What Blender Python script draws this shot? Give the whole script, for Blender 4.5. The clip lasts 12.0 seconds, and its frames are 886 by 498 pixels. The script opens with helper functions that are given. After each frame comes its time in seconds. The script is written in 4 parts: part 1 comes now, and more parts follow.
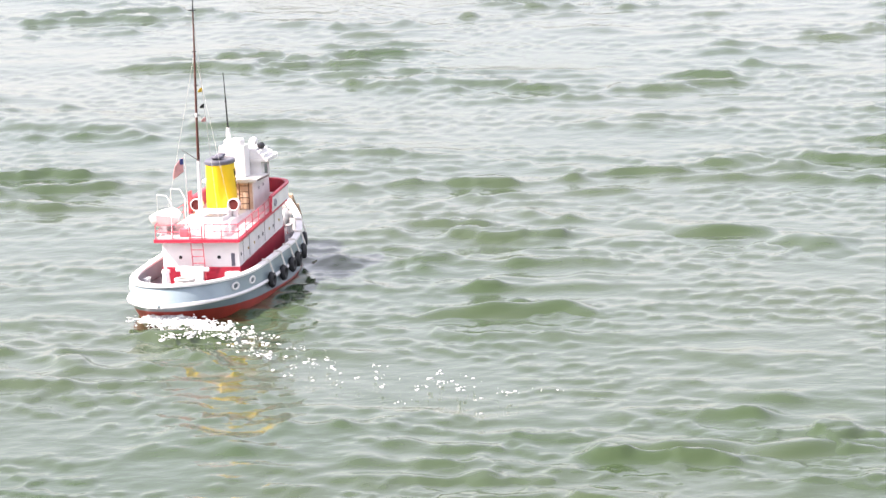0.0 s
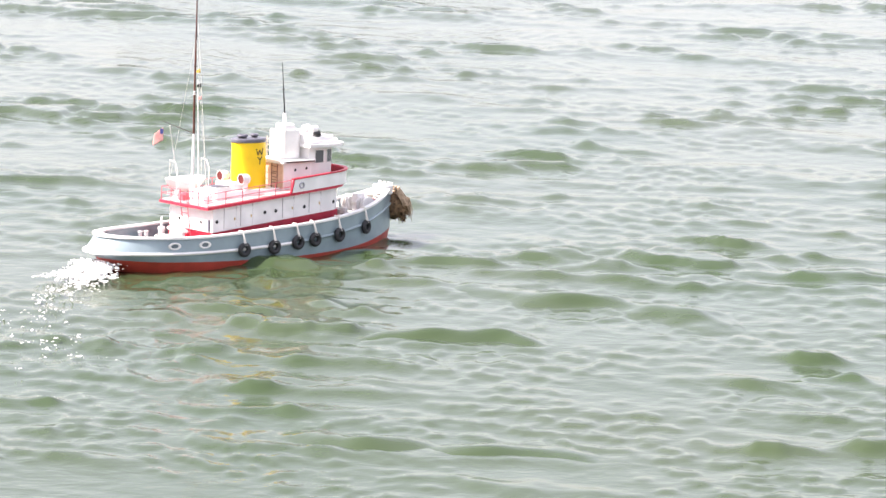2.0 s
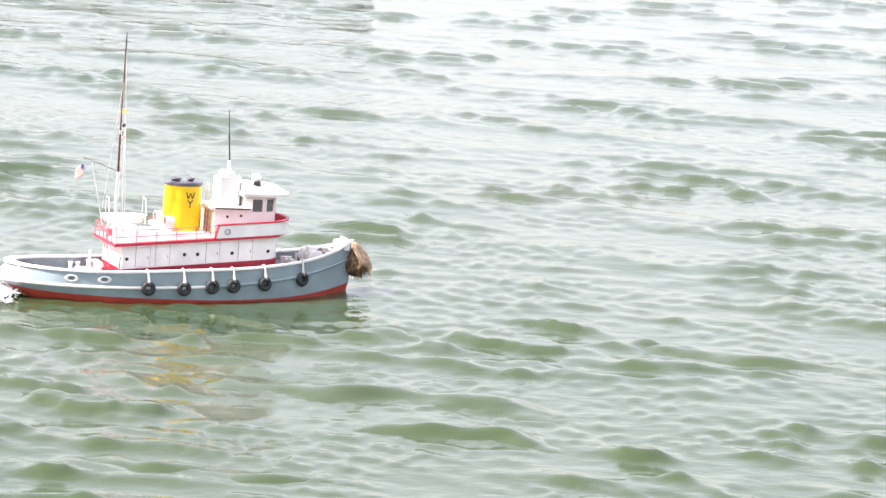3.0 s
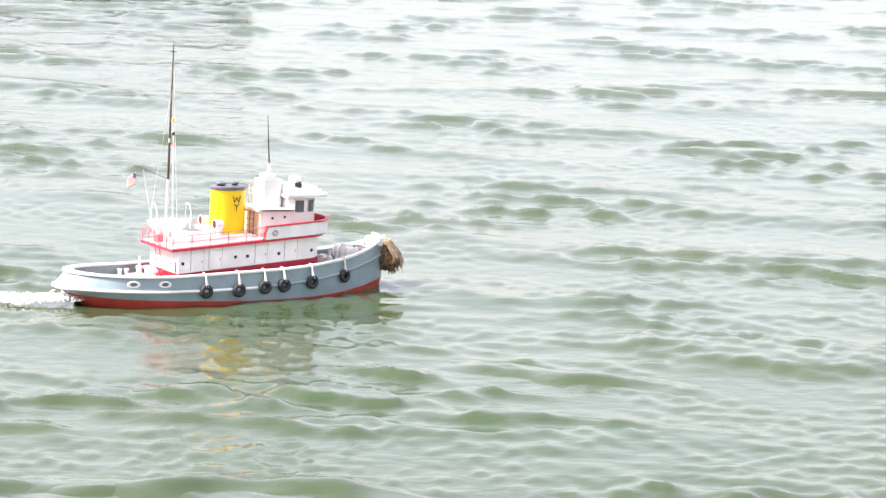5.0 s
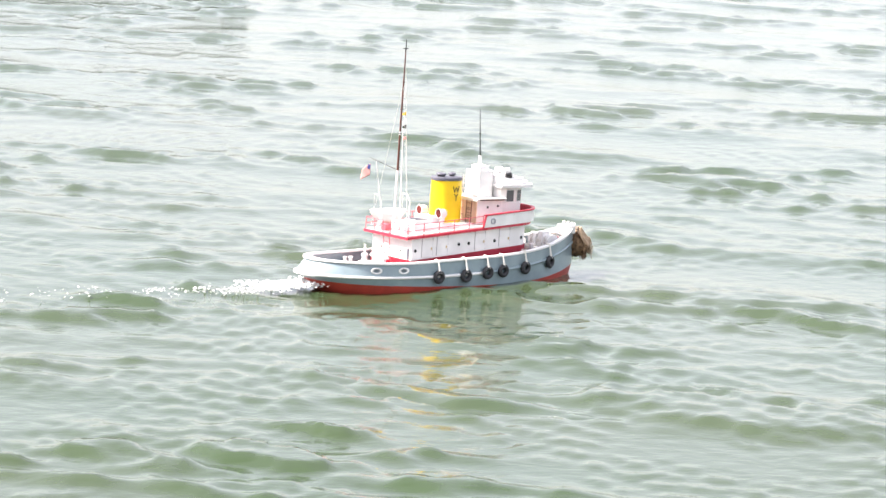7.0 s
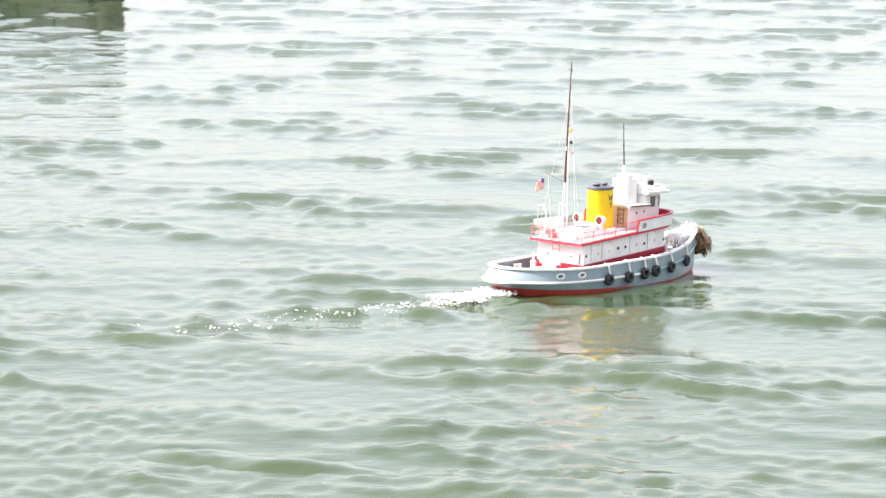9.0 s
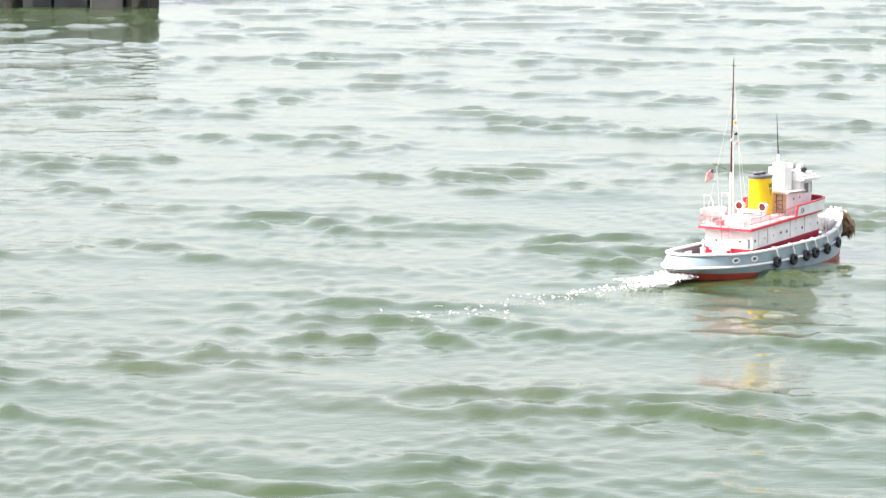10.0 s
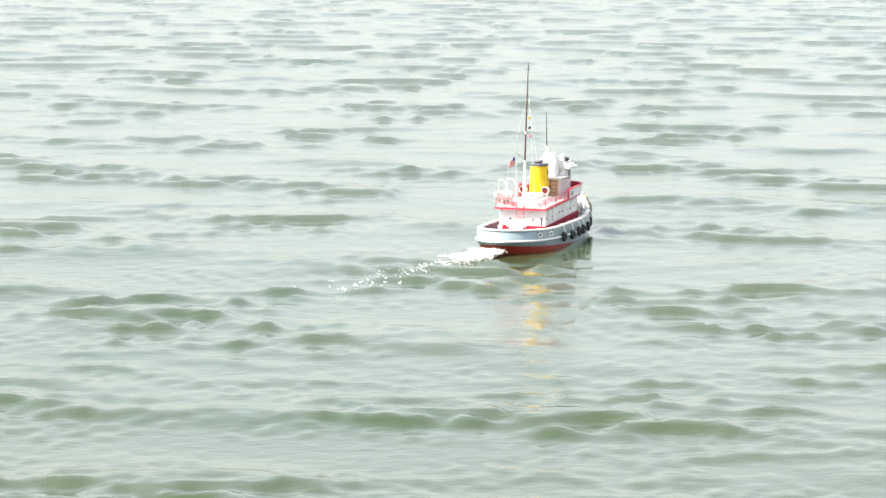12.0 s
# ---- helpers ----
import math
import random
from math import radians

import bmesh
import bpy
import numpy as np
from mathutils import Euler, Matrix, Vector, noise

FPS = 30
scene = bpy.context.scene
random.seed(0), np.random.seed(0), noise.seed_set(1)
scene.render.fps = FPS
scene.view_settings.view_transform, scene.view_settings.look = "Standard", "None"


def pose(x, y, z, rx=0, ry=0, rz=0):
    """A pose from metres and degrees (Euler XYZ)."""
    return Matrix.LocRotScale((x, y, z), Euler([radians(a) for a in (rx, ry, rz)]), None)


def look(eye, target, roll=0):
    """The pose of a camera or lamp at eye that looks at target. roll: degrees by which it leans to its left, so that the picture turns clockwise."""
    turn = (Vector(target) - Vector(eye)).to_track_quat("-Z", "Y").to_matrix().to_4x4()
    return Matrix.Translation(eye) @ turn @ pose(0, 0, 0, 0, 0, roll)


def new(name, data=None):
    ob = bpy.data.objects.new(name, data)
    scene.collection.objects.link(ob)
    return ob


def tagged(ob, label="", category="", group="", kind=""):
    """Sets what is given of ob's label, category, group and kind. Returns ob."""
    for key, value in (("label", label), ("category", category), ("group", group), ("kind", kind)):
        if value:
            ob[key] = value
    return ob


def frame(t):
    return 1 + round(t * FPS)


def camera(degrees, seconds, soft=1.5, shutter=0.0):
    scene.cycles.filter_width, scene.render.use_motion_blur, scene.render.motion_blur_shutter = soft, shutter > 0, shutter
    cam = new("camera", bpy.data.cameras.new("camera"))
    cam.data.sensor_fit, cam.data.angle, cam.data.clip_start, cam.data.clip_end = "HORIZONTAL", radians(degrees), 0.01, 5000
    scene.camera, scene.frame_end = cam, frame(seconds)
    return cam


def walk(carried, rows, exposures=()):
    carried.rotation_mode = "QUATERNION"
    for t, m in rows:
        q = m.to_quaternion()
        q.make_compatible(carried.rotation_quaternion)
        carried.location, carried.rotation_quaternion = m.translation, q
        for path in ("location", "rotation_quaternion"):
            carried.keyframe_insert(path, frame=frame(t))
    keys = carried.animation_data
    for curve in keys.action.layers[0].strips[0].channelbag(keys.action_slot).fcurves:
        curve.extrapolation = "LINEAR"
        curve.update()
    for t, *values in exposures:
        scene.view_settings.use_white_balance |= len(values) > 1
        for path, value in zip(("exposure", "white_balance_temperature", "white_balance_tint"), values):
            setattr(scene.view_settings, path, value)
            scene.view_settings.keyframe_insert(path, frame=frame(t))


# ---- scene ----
cam = camera(16.0, 12.0, soft=1.5)
EYE = 1.676


def cam_row(t, pan, pitch, roll):
    """A standing camera: pan to the right, pitch up, roll of the picture, in degrees."""
    return t, pose(0, 0, EYE, 90 + pitch, 0, -pan) @ pose(0, 0, 0, 0, 0, -roll)


CAMERA_ROWS = [
    (0.0, -2.944, -10.382, 2.887),
    (0.5, -2.665, -10.046, 1.126),
    (1.0, -2.083, -9.729, -1.248),
    (1.5, -1.193, -9.64, -2.222),
    (2.0, -0.495, -9.66, -1.086),
    (2.5, 0.441, -9.082, -2.41),
    (3.0, 2.123, -8.509, -3.181),
    (3.5, 4.383, -9.126, -2.019),
    (5.5, 3.978, -8.199, -1.512),
    (6.0, 4.065, -8.206, -0.762),
    (6.5, 4.159, -8.377, -2.878),
    (8.5, 5.971, -7.763, -1.302),
    (9.0, 6.401, -7.616, -0.422),
    (9.5, 6.937, -7.525, -0.8),
    (10.0, 5.763, -7.481, -0.288),
    (10.1, 5.572, -7.314, -0.412),
    (10.2, 7.267, -7.315, -0.537),
    (10.3, 8.269, -7.488, -0.661),
    (10.4, 9.432, -7.533, -0.785),
    (10.5, 10.239, -7.632, -0.91),
    (11.0, 11.587, -7.532, 0.114),
    (11.5, 12.971, -7.492, -0.659),
    (12.0, 13.915, -6.793, -0.591),
]
walk(cam, [cam_row(*r) for r in CAMERA_ROWS], exposures=[(0, 1.34, 6500, 21), (1.5, 1.32, 6500, 20.5), (3, 1.42, 6500, 18), (6.5, 1.41, 6500, 16), (9.5, 1.35, 6500, 13), (10.5, 1.24, 6500, 10.5), (12, 1.21, 6500, 8.5)])

# ---- world and sun ----
SUN_ELEVATION, SUN_AZIMUTH = 48, -104
world = bpy.data.worlds.new("sky")
scene.world = world
world.use_nodes = True
sky = world.node_tree.nodes.new("ShaderNodeTexSky")
sky.sky_type, sky.sun_disc = "NISHITA", False
sky.sun_elevation, sky.sun_rotation = radians(SUN_ELEVATION), radians(SUN_AZIMUTH)
sky.air_density, sky.dust_density, sky.ozone_density = 1.0, 3.0, 1.0
# a thin bright veil of haze over the blue
veil = world.node_tree.nodes.new("ShaderNodeMix")
veil.data_type = "RGBA"
veil.inputs["Factor"].default_value = 0.48
veil.inputs["B"].default_value = (6.6, 6.5, 6.5, 1)
background = world.node_tree.nodes["Background"]
background.inputs["Strength"].default_value = 0.130
world.node_tree.links.new(sky.outputs[0], veil.inputs["A"])
world.node_tree.links.new(veil.outputs["Result"], background.inputs["Color"])

sun = new("sun", bpy.data.lights.new("sun", "SUN"))
sun.data.energy, sun.data.angle, sun.data.color = 5.0, radians(0.6), (1.0, 0.93, 0.83)
sun_from = Vector((math.sin(radians(SUN_AZIMUTH)) * math.cos(radians(SUN_ELEVATION)),
                   math.cos(radians(SUN_AZIMUTH)) * math.cos(radians(SUN_ELEVATION)),
                   math.sin(radians(SUN_ELEVATION))))
sun.matrix_world = look(sun_from * 20, (0, 0, 0))


# ---- materials ----
def material(name, color, rough=0.5, metal=0.0, stain=0.12, scale=30, bump=0.0, bump_scale=200, darker=None, coat=0.0):
    """Paint or metal with soft stains at one scale, fine grain at another, and relief."""
    m = bpy.data.materials.new(name)
    m.use_nodes = True
    n, l = m.node_tree.nodes, m.node_tree.links
    b = n["Principled BSDF"]
    place = n.new("ShaderNodeTexCoord")
    big = n.new("ShaderNodeTexNoise")
    big.inputs["Scale"].default_value, big.inputs["Detail"].default_value = scale, 5
    fine = n.new("ShaderNodeTexNoise")
    fine.inputs["Scale"].default_value, fine.inputs["Detail"].default_value = bump_scale, 3
    for tex in (big, fine):
        l.new(place.outputs["Object"], tex.inputs["Vector"])
    ramp = n.new("ShaderNodeValToRGB")
    ramp.color_ramp.elements[0].position, ramp.color_ramp.elements[1].position = 0.36, 0.62
    low = darker or tuple(c * (1 - 2 * stain) for c in color)
    ramp.color_ramp.elements[0].color, ramp.color_ramp.elements[1].color = (*low, 1), (*color, 1)
    l.new(big.outputs["Fac"], ramp.inputs["Fac"])
    mix = n.new("ShaderNodeMix")
    mix.data_type, mix.blend_type = "RGBA", "MULTIPLY"
    mix.inputs["Factor"].default_value = stain
    l.new(ramp.outputs["Color"], mix.inputs["A"])
    l.new(fine.outputs["Color"], mix.inputs["B"])
    l.new(mix.outputs["Result"], b.inputs["Base Color"])
    b.inputs["Roughness"].default_value, b.inputs["Metallic"].default_value = rough, metal
    b.inputs["Coat Weight"].default_value = coat
    if bump:
        relief = n.new("ShaderNodeBump")
        relief.inputs["Strength"].default_value, relief.inputs["Distance"].default_value = bump, 0.002
        l.new(fine.outputs["Fac"], relief.inputs["Height"])
        l.new(relief.outputs["Normal"], b.inputs["Normal"])
    return m


WHITE = material("white_paint", (0.82, 0.80, 0.78), 0.4, stain=0.06, scale=18)
GREY = material("grey_blue_paint", (0.250, 0.325, 0.355), 0.32, stain=0.10, scale=14, coat=0.35)
GREY_SHADE = material("fairlead_hole_shade", (0.14, 0.17, 0.19), 0.5, stain=0.1, scale=30)
RED = material("oxide_red_paint", (0.42, 0.055, 0.035), 0.45, stain=0.12, scale=20)
CRIMSON = material("crimson_paint", (0.55, 0.03, 0.06), 0.4, stain=0.08, scale=25)
DEEP_RED = material("deep_crimson_paint", (0.36, 0.014, 0.035), 0.45, stain=0.10, scale=25)
PINK = material("faded_red_paint", (0.62, 0.12, 0.15), 0.5, stain=0.10, scale=40)
DECK_PINK = material("bleached_red_deck", (0.74, 0.46, 0.46), 0.6, stain=0.10, scale=25)
YELLOW = material("yellow_paint", (0.90, 0.60, 0.004), 0.45, stain=0.05, scale=20)
DARK_GREY = material("dark_grey_paint", (0.12, 0.12, 0.15), 0.4, stain=0.1, scale=30)
BLACK = material("black_paint", (0.012, 0.012, 0.013), 0.4, stain=0.1, scale=40)
RUBBER = material("tyre_rubber", (0.022, 0.022, 0.025), 0.6, stain=0.15, scale=60, bump=0.4, bump_scale=500)
DECK = material("grey_deck_paint", (0.20, 0.19, 0.21), 0.7, stain=0.15, scale=25, bump=0.2, bump_scale=400)
SPAR = material("varnished_spar", (0.10, 0.03, 0.02), 0.35, stain=0.15, scale=60)
PALE_SPAR = material("pale_spar", (0.70, 0.55, 0.42), 0.5, stain=0.1, scale=60)
ROPE = material("hemp_rope", (0.26, 0.16, 0.08), 0.9, stain=0.3, scale=80, bump=0.8, bump_scale=500, darker=(0.06, 0.032, 0.014))
PALE_ROPE = material("pale_cord", (0.75, 0.72, 0.66), 0.8, stain=0.1, scale=120)
TAN_ROPE = material("bleached_rope", (0.62, 0.46, 0.32), 0.9, stain=0.2, scale=90, bump=0.6, bump_scale=500)
TAN = material("tan_paint", (0.66, 0.47, 0.34), 0.5, stain=0.10, scale=50)
BRASS = material("brass", (0.70, 0.48, 0.18), 0.35, metal=1.0, stain=0.1, scale=80)
FLAG_RED = material("red_cloth", (0.76, 0.38, 0.35), 0.9, stain=0.1, scale=60)
FLAG_BLUE = material("blue_cloth", (0.05, 0.07, 0.25), 0.9, stain=0.1, scale=60)
FLAG_YELLOW = material("yellow_cloth", (0.80, 0.50, 0.05), 0.9, stain=0.1, scale=60)
TIMBER = material("wet_dark_timber", (0.017, 0.017, 0.013), 0.7, stain=0.25, scale=3, bump=0.5, bump_scale=30)
PANEL = material("weathered_grey_panel", (0.10, 0.10, 0.105), 0.7, stain=0.2, scale=4, bump=0.4, bump_scale=40)
DARK_PANE = material("dark_pane", (0.006, 0.006, 0.007), 0.6, stain=0.1, scale=60)
BUOY_GREY = material("pale_grey_paint", (0.42, 0.41, 0.44), 0.5, stain=0.1, scale=60)
SEAM = material("seam_grey", (0.38, 0.35, 0.35), 0.6, stain=0.1, scale=40)
GLASS = bpy.data.materials.new("window_glass")
GLASS.use_nodes = True
GLASS.node_tree.nodes["Principled BSDF"].inputs["Base Color"].default_value = (0.10, 0.105, 0.11, 1)
GLASS.node_tree.nodes["Principled BSDF"].inputs["Roughness"].default_value = 0.05


def water_material():
    m = bpy.data.materials.new("murky_green_water")
    m.use_nodes = True
    n, l = m.node_tree.nodes, m.node_tree.links
    b = n["Principled BSDF"]
    place = n.new("ShaderNodeTexCoord")
    silt = n.new("ShaderNodeTexNoise")
    silt.inputs["Scale"].default_value, silt.inputs["Detail"].default_value = 0.5, 4
    ramp = n.new("ShaderNodeValToRGB")
    ramp.color_ramp.elements[0].color, ramp.color_ramp.elements[1].color = (0.028, 0.050, 0.019, 1), (0.042, 0.060, 0.029, 1)
    ramp.color_ramp.elements[0].position, ramp.color_ramp.elements[1].position = 0.35, 0.65
    l.new(place.outputs["Object"], silt.inputs["Vector"])
    l.new(silt.outputs["Fac"], ramp.inputs["Fac"])
    l.new(ramp.outputs["Color"], b.inputs["Base Color"])
    b.inputs["Roughness"].default_value, b.inputs["IOR"].default_value = 0.11, 1.33
    stretch = n.new("ShaderNodeMapping")
    stretch.inputs["Scale"].default_value = (0.75, 1.0, 1.0)
    l.new(place.outputs["Object"], stretch.inputs["Vector"])
    last = None
    for scale, distance, strength in ((12.0, 0.005, 0.45), (30.0, 0.0016, 0.5)):
        ripple = n.new("ShaderNodeTexNoise")
        ripple.inputs["Scale"].default_value, ripple.inputs["Detail"].default_value = scale, 3
        ripple.inputs["Distortion"].default_value = 0.6
        l.new(stretch.outputs["Vector"], ripple.inputs["Vector"])
        relief = n.new("ShaderNodeBump")
        relief.inputs["Strength"].default_value, relief.inputs["Distance"].default_value = strength, distance
        l.new(ripple.outputs["Fac"], relief.inputs["Height"])
        if last:
            l.new(last.outputs["Normal"], relief.inputs["Normal"])
        last = relief
    l.new(last.outputs["Normal"], b.inputs["Normal"])
    return m


WATER = water_material()
FOAM = material("white_foam", (0.88, 0.88, 0.86), 0.5, stain=0.04, scale=40, bump=0.6, bump_scale=300)


# ---- mesh helpers ----
def part(name, bm, mat, parent, label="", smooth=False):
    """Links a bmesh as one mesh object under a thing or a part."""
    bmesh.ops.recalc_face_normals(bm, faces=bm.faces)
    mesh = bpy.data.meshes.new(name)
    bm.to_mesh(mesh)
    bm.free()
    mesh.materials.append(mat)
    if smooth:
        mesh.shade_smooth()
        mesh.set_sharp_from_angle(angle=radians(40))
    ob = new(name, mesh)
    ob.parent = parent
    return tagged(ob, label)


def box(bm, x0, x1, y0, y1, z0, z1, bevel=0.0):
    made = bmesh.ops.create_cube(bm, size=1, matrix=Matrix.Translation(((x0 + x1) / 2, (y0 + y1) / 2, (z0 + z1) / 2))
                                 @ Matrix.Diagonal((x1 - x0, y1 - y0, z1 - z0, 1)))
    if bevel:
        edges = {e for v in made["verts"] for e in v.link_edges}
        bmesh.ops.bevel(bm, geom=list(edges), offset=bevel, segments=2, affect="EDGES", profile=0.5)
    return bm


def rod(bm, a, b, r0, r1=None, n=10):
    """A round bar from a to b."""
    a, b = Vector(a), Vector(b)
    turn = (b - a).to_track_quat("Z", "Y").to_matrix().to_4x4()
    bmesh.ops.create_cone(bm, cap_ends=True, segments=n, radius1=r0, radius2=r0 if r1 is None else r1,
                          depth=(b - a).length, matrix=Matrix.Translation((a + b) / 2) @ turn)
    return bm


def ball(bm, p, r, sx=1, sy=1, sz=1, n=12):
    bmesh.ops.create_uvsphere(bm, u_segments=n, v_segments=max(6, n // 2 + 1), radius=r,
                              matrix=Matrix.Translation(p) @ Matrix.Diagonal((sx, sy, sz, 1)))
    return bm


def ring(bm, m, big, small, n=20, k=8, sx=1.0):
    """A torus round m's z axis; sx stretches it along m's x axis."""
    rows = []
    for i in range(n):
        a = 2 * math.pi * i / n
        rows.append([bm.verts.new(m @ Vector(((big + small * math.cos(q)) * math.cos(a) * sx,
                                              (big + small * math.cos(q)) * math.sin(a), small * math.sin(q))))
                     for q in (2 * math.pi * j / k for j in range(k))])
    for i in range(n):
        for j in range(k):
            bm.faces.new((rows[i][j], rows[(i + 1) % n][j], rows[(i + 1) % n][(j + 1) % k], rows[i][(j + 1) % k]))
    return bm


def slab(bm, outline, low, high):
    """A prism on an outline of (x, y); low and high are heights, or functions of x."""
    lo = low if callable(low) else lambda x: low
    hi = high if callable(high) else lambda x: high
    bottom = [bm.verts.new((x, y, lo(x))) for x, y in outline]
    top = [bm.verts.new((x, y, hi(x))) for x, y in outline]
    n = len(outline)
    for i in range(n):
        bm.faces.new((bottom[i], bottom[(i + 1) % n], top[(i + 1) % n], top[i]))
    bm.faces.new(top)
    bm.faces.new(bottom[::-1])
    return bm


def strip(bm, outer, inner, low, high, closed=False):
    """A wall between two lines of (x, y) with the same number of points."""
    lo = low if callable(low) else lambda x: low
    hi = high if callable(high) else lambda x: high
    q = [[bm.verts.new((x, y, f(x))) for x, y in line] for line, f in ((outer, lo), (outer, hi), (inner, hi), (inner, lo))]
    n = len(outer)
    for i in range(n if closed else n - 1):
        j = (i + 1) % n
        for k in range(4):
            bm.faces.new((q[k][i], q[k][j], q[(k + 1) % 4][j], q[(k + 1) % 4][i]))
    if not closed:
        bm.faces.new([q[k][0] for k in range(4)])
        bm.faces.new([q[k][-1] for k in range(3, -1, -1)])
    return bm


def curve_z(xs, zs):
    """A smooth height along x through a few known heights."""
    def f(x):
        x = min(max(x, xs[0]), xs[-1])
        i = min(max(int(np.searchsorted(xs, x)) - 1, 0), len(xs) - 2)
        slope = [(zs[min(j + 1, len(xs) - 1)] - zs[max(j - 1, 0)]) / (xs[min(j + 1, len(xs) - 1)] - xs[max(j - 1, 0)]) for j in (i, i + 1)]
        h = xs[i + 1] - xs[i]
        s = (x - xs[i]) / h
        return ((2 * s**3 - 3 * s**2 + 1) * zs[i] + (s**3 - 2 * s**2 + s) * h * slope[0]
                + (-2 * s**3 + 3 * s**2) * zs[i + 1] + (s**3 - s**2) * h * slope[1])
    return f


# ---- the water ----
WAVE_RNG = np.random.default_rng(7)


def wave_trains(X, Y, count, shortest, longest, slope, spread, step_r, step_a, bearing, sharp):
    """Short-crested wind waves that run towards the shore with their steep faces foremost.
    Trains too short for the local spacing of the mesh are left to the material.
    Returns the rise and the drift of each point towards the crests."""
    Z, DX, DY = np.zeros_like(X), np.zeros_like(X), np.zeros_like(X)
    for i in range(count):
        length = shortest * (longest / shortest) ** WAVE_RNG.random()
        way = radians(-97 + WAVE_RNG.normal(0, spread))
        k = 2 * math.pi / length
        amp = slope / k * math.sqrt(2 / count) * (0.5 + WAVE_RNG.random())
        ph = k * (X * math.cos(way) + Y * math.sin(way)) + WAVE_RNG.random() * 6.283
        along = np.abs(np.sin(bearing) * math.cos(way) + np.cos(bearing) * math.sin(way))
        spacing = np.maximum(step_r * along, step_a * np.sqrt(np.maximum(1 - along ** 2, 0)))
        spacing = np.maximum(spacing, 0.6 * step_a)
        a = amp * np.clip((length / spacing - 2.5) / 2.5, 0, 1)
        c, q = np.cos(ph), np.sin(ph)
        Z += a * (q - 0.40 * q * c)
        DX += sharp * a * c * math.cos(way)
        DY += sharp * a * c * math.sin(way)
    return Z, DX, DY


def patches(X, Y, shortest, longest, low, high, gain):
    """A slow, uneven swell of wave strength: gusts and calmer lanes."""
    S = np.zeros_like(X)
    for i in range(12):
        k, way = 2 * math.pi / WAVE_RNG.uniform(shortest, longest), WAVE_RNG.uniform(0, 6.283)
        S += np.sin(k * (X * math.cos(way) + Y * math.sin(way)) + WAVE_RNG.uniform(0, 6.283))
    return np.clip(0.85 + gain * S, low, high)


def water_sheet():
    """One sheet round the shore, fine over the open harbour and coarse elsewhere, out to the horizon."""
    bearings = np.radians(np.concatenate([np.arange(-180, -26, 4.0), np.arange(-24, 38, 0.075), np.arange(40, 179, 4.0)]))
    radii, r = [0.5], 0.5
    while r < 2500:
        r *= 1.10 if r < 3.2 else 1.0032 if r < 62 else 1.06
        radii.append(r)
    radii = np.array(radii)
    R, B = np.meshgrid(radii, bearings, indexing="ij")
    X, Y = R * np.sin(B), R * np.cos(B)
    step_r = np.gradient(radii)[:, None]
    step_a = R * np.abs(np.gradient(bearings))[None, :]
    # chop on a low swell: flat troughs between short, peaked crests
    chop, DX, DY = wave_trains(X, Y, 90, 0.11, 0.42, 0.066, 54, step_r, step_a, B, 0.5)
    swell = wave_trains(X, Y, 24, 0.6, 1.7, 0.017, 38, step_r, step_a, B, 0.0)[0]
    # where the wind has had more open water
    chop = chop + np.clip((R - 13) / 16, 0, 1.3) * wave_trains(X, Y, 40, 0.4, 1.3, 0.042, 50, step_r, step_a, B, 0.0)[0]
    gust = patches(X, Y, 0.7, 2.6, 0.25, 1.75, 0.28)
    Z = gust * chop + swell
    peak = 0.0050
    Z = peak * (np.exp(np.clip(Z / peak, -4, 1.75)) - 1)
    lull = patches(X, Y, 0.4, 1.6, 0.2, 1.9, 0.30)
    fine = wave_trains(X, Y, 64, 0.05, 0.14, 0.080, 60, step_r, step_a, B, 0.0)[0]
    crisp = 0.0011
    fine = crisp * (np.exp(np.clip(lull * fine / crisp, -4, 1.5)) - 1)
    Z, DX, DY = Z + fine - 0.0025, gust * DX, gust * DY
    nr, nb = R.shape
    idx = np.arange(nr * nb).reshape(nr, nb)
    nxt = np.roll(idx, -1, axis=1)
    faces = np.stack([idx[:-1], idx[1:], nxt[1:], nxt[:-1]], -1).reshape(-1, 4)
    loops = np.concatenate([faces.ravel(), idx[0]])
    mesh = bpy.data.meshes.new("water")
    mesh.vertices.add(nr * nb)
    mesh.vertices.foreach_set("co", np.stack([X + DX, Y + DY, Z], -1).astype(np.float32).ravel())
    mesh.loops.add(loops.size)
    mesh.loops.foreach_set("vertex_index", loops.astype(np.int32))
    mesh.polygons.add(len(faces) + 1)
    mesh.polygons.foreach_set("loop_start", np.arange(0, loops.size - nb + 1, 4, dtype=np.int32))
    mesh.update(calc_edges=True)
    mesh.flip_normals()
    mesh.materials.append(WATER)
    mesh.shade_smooth()
    return tagged(new("water", mesh), "choppy murky green harbour water under a bright sky", "water", kind="structure")


water = water_sheet()


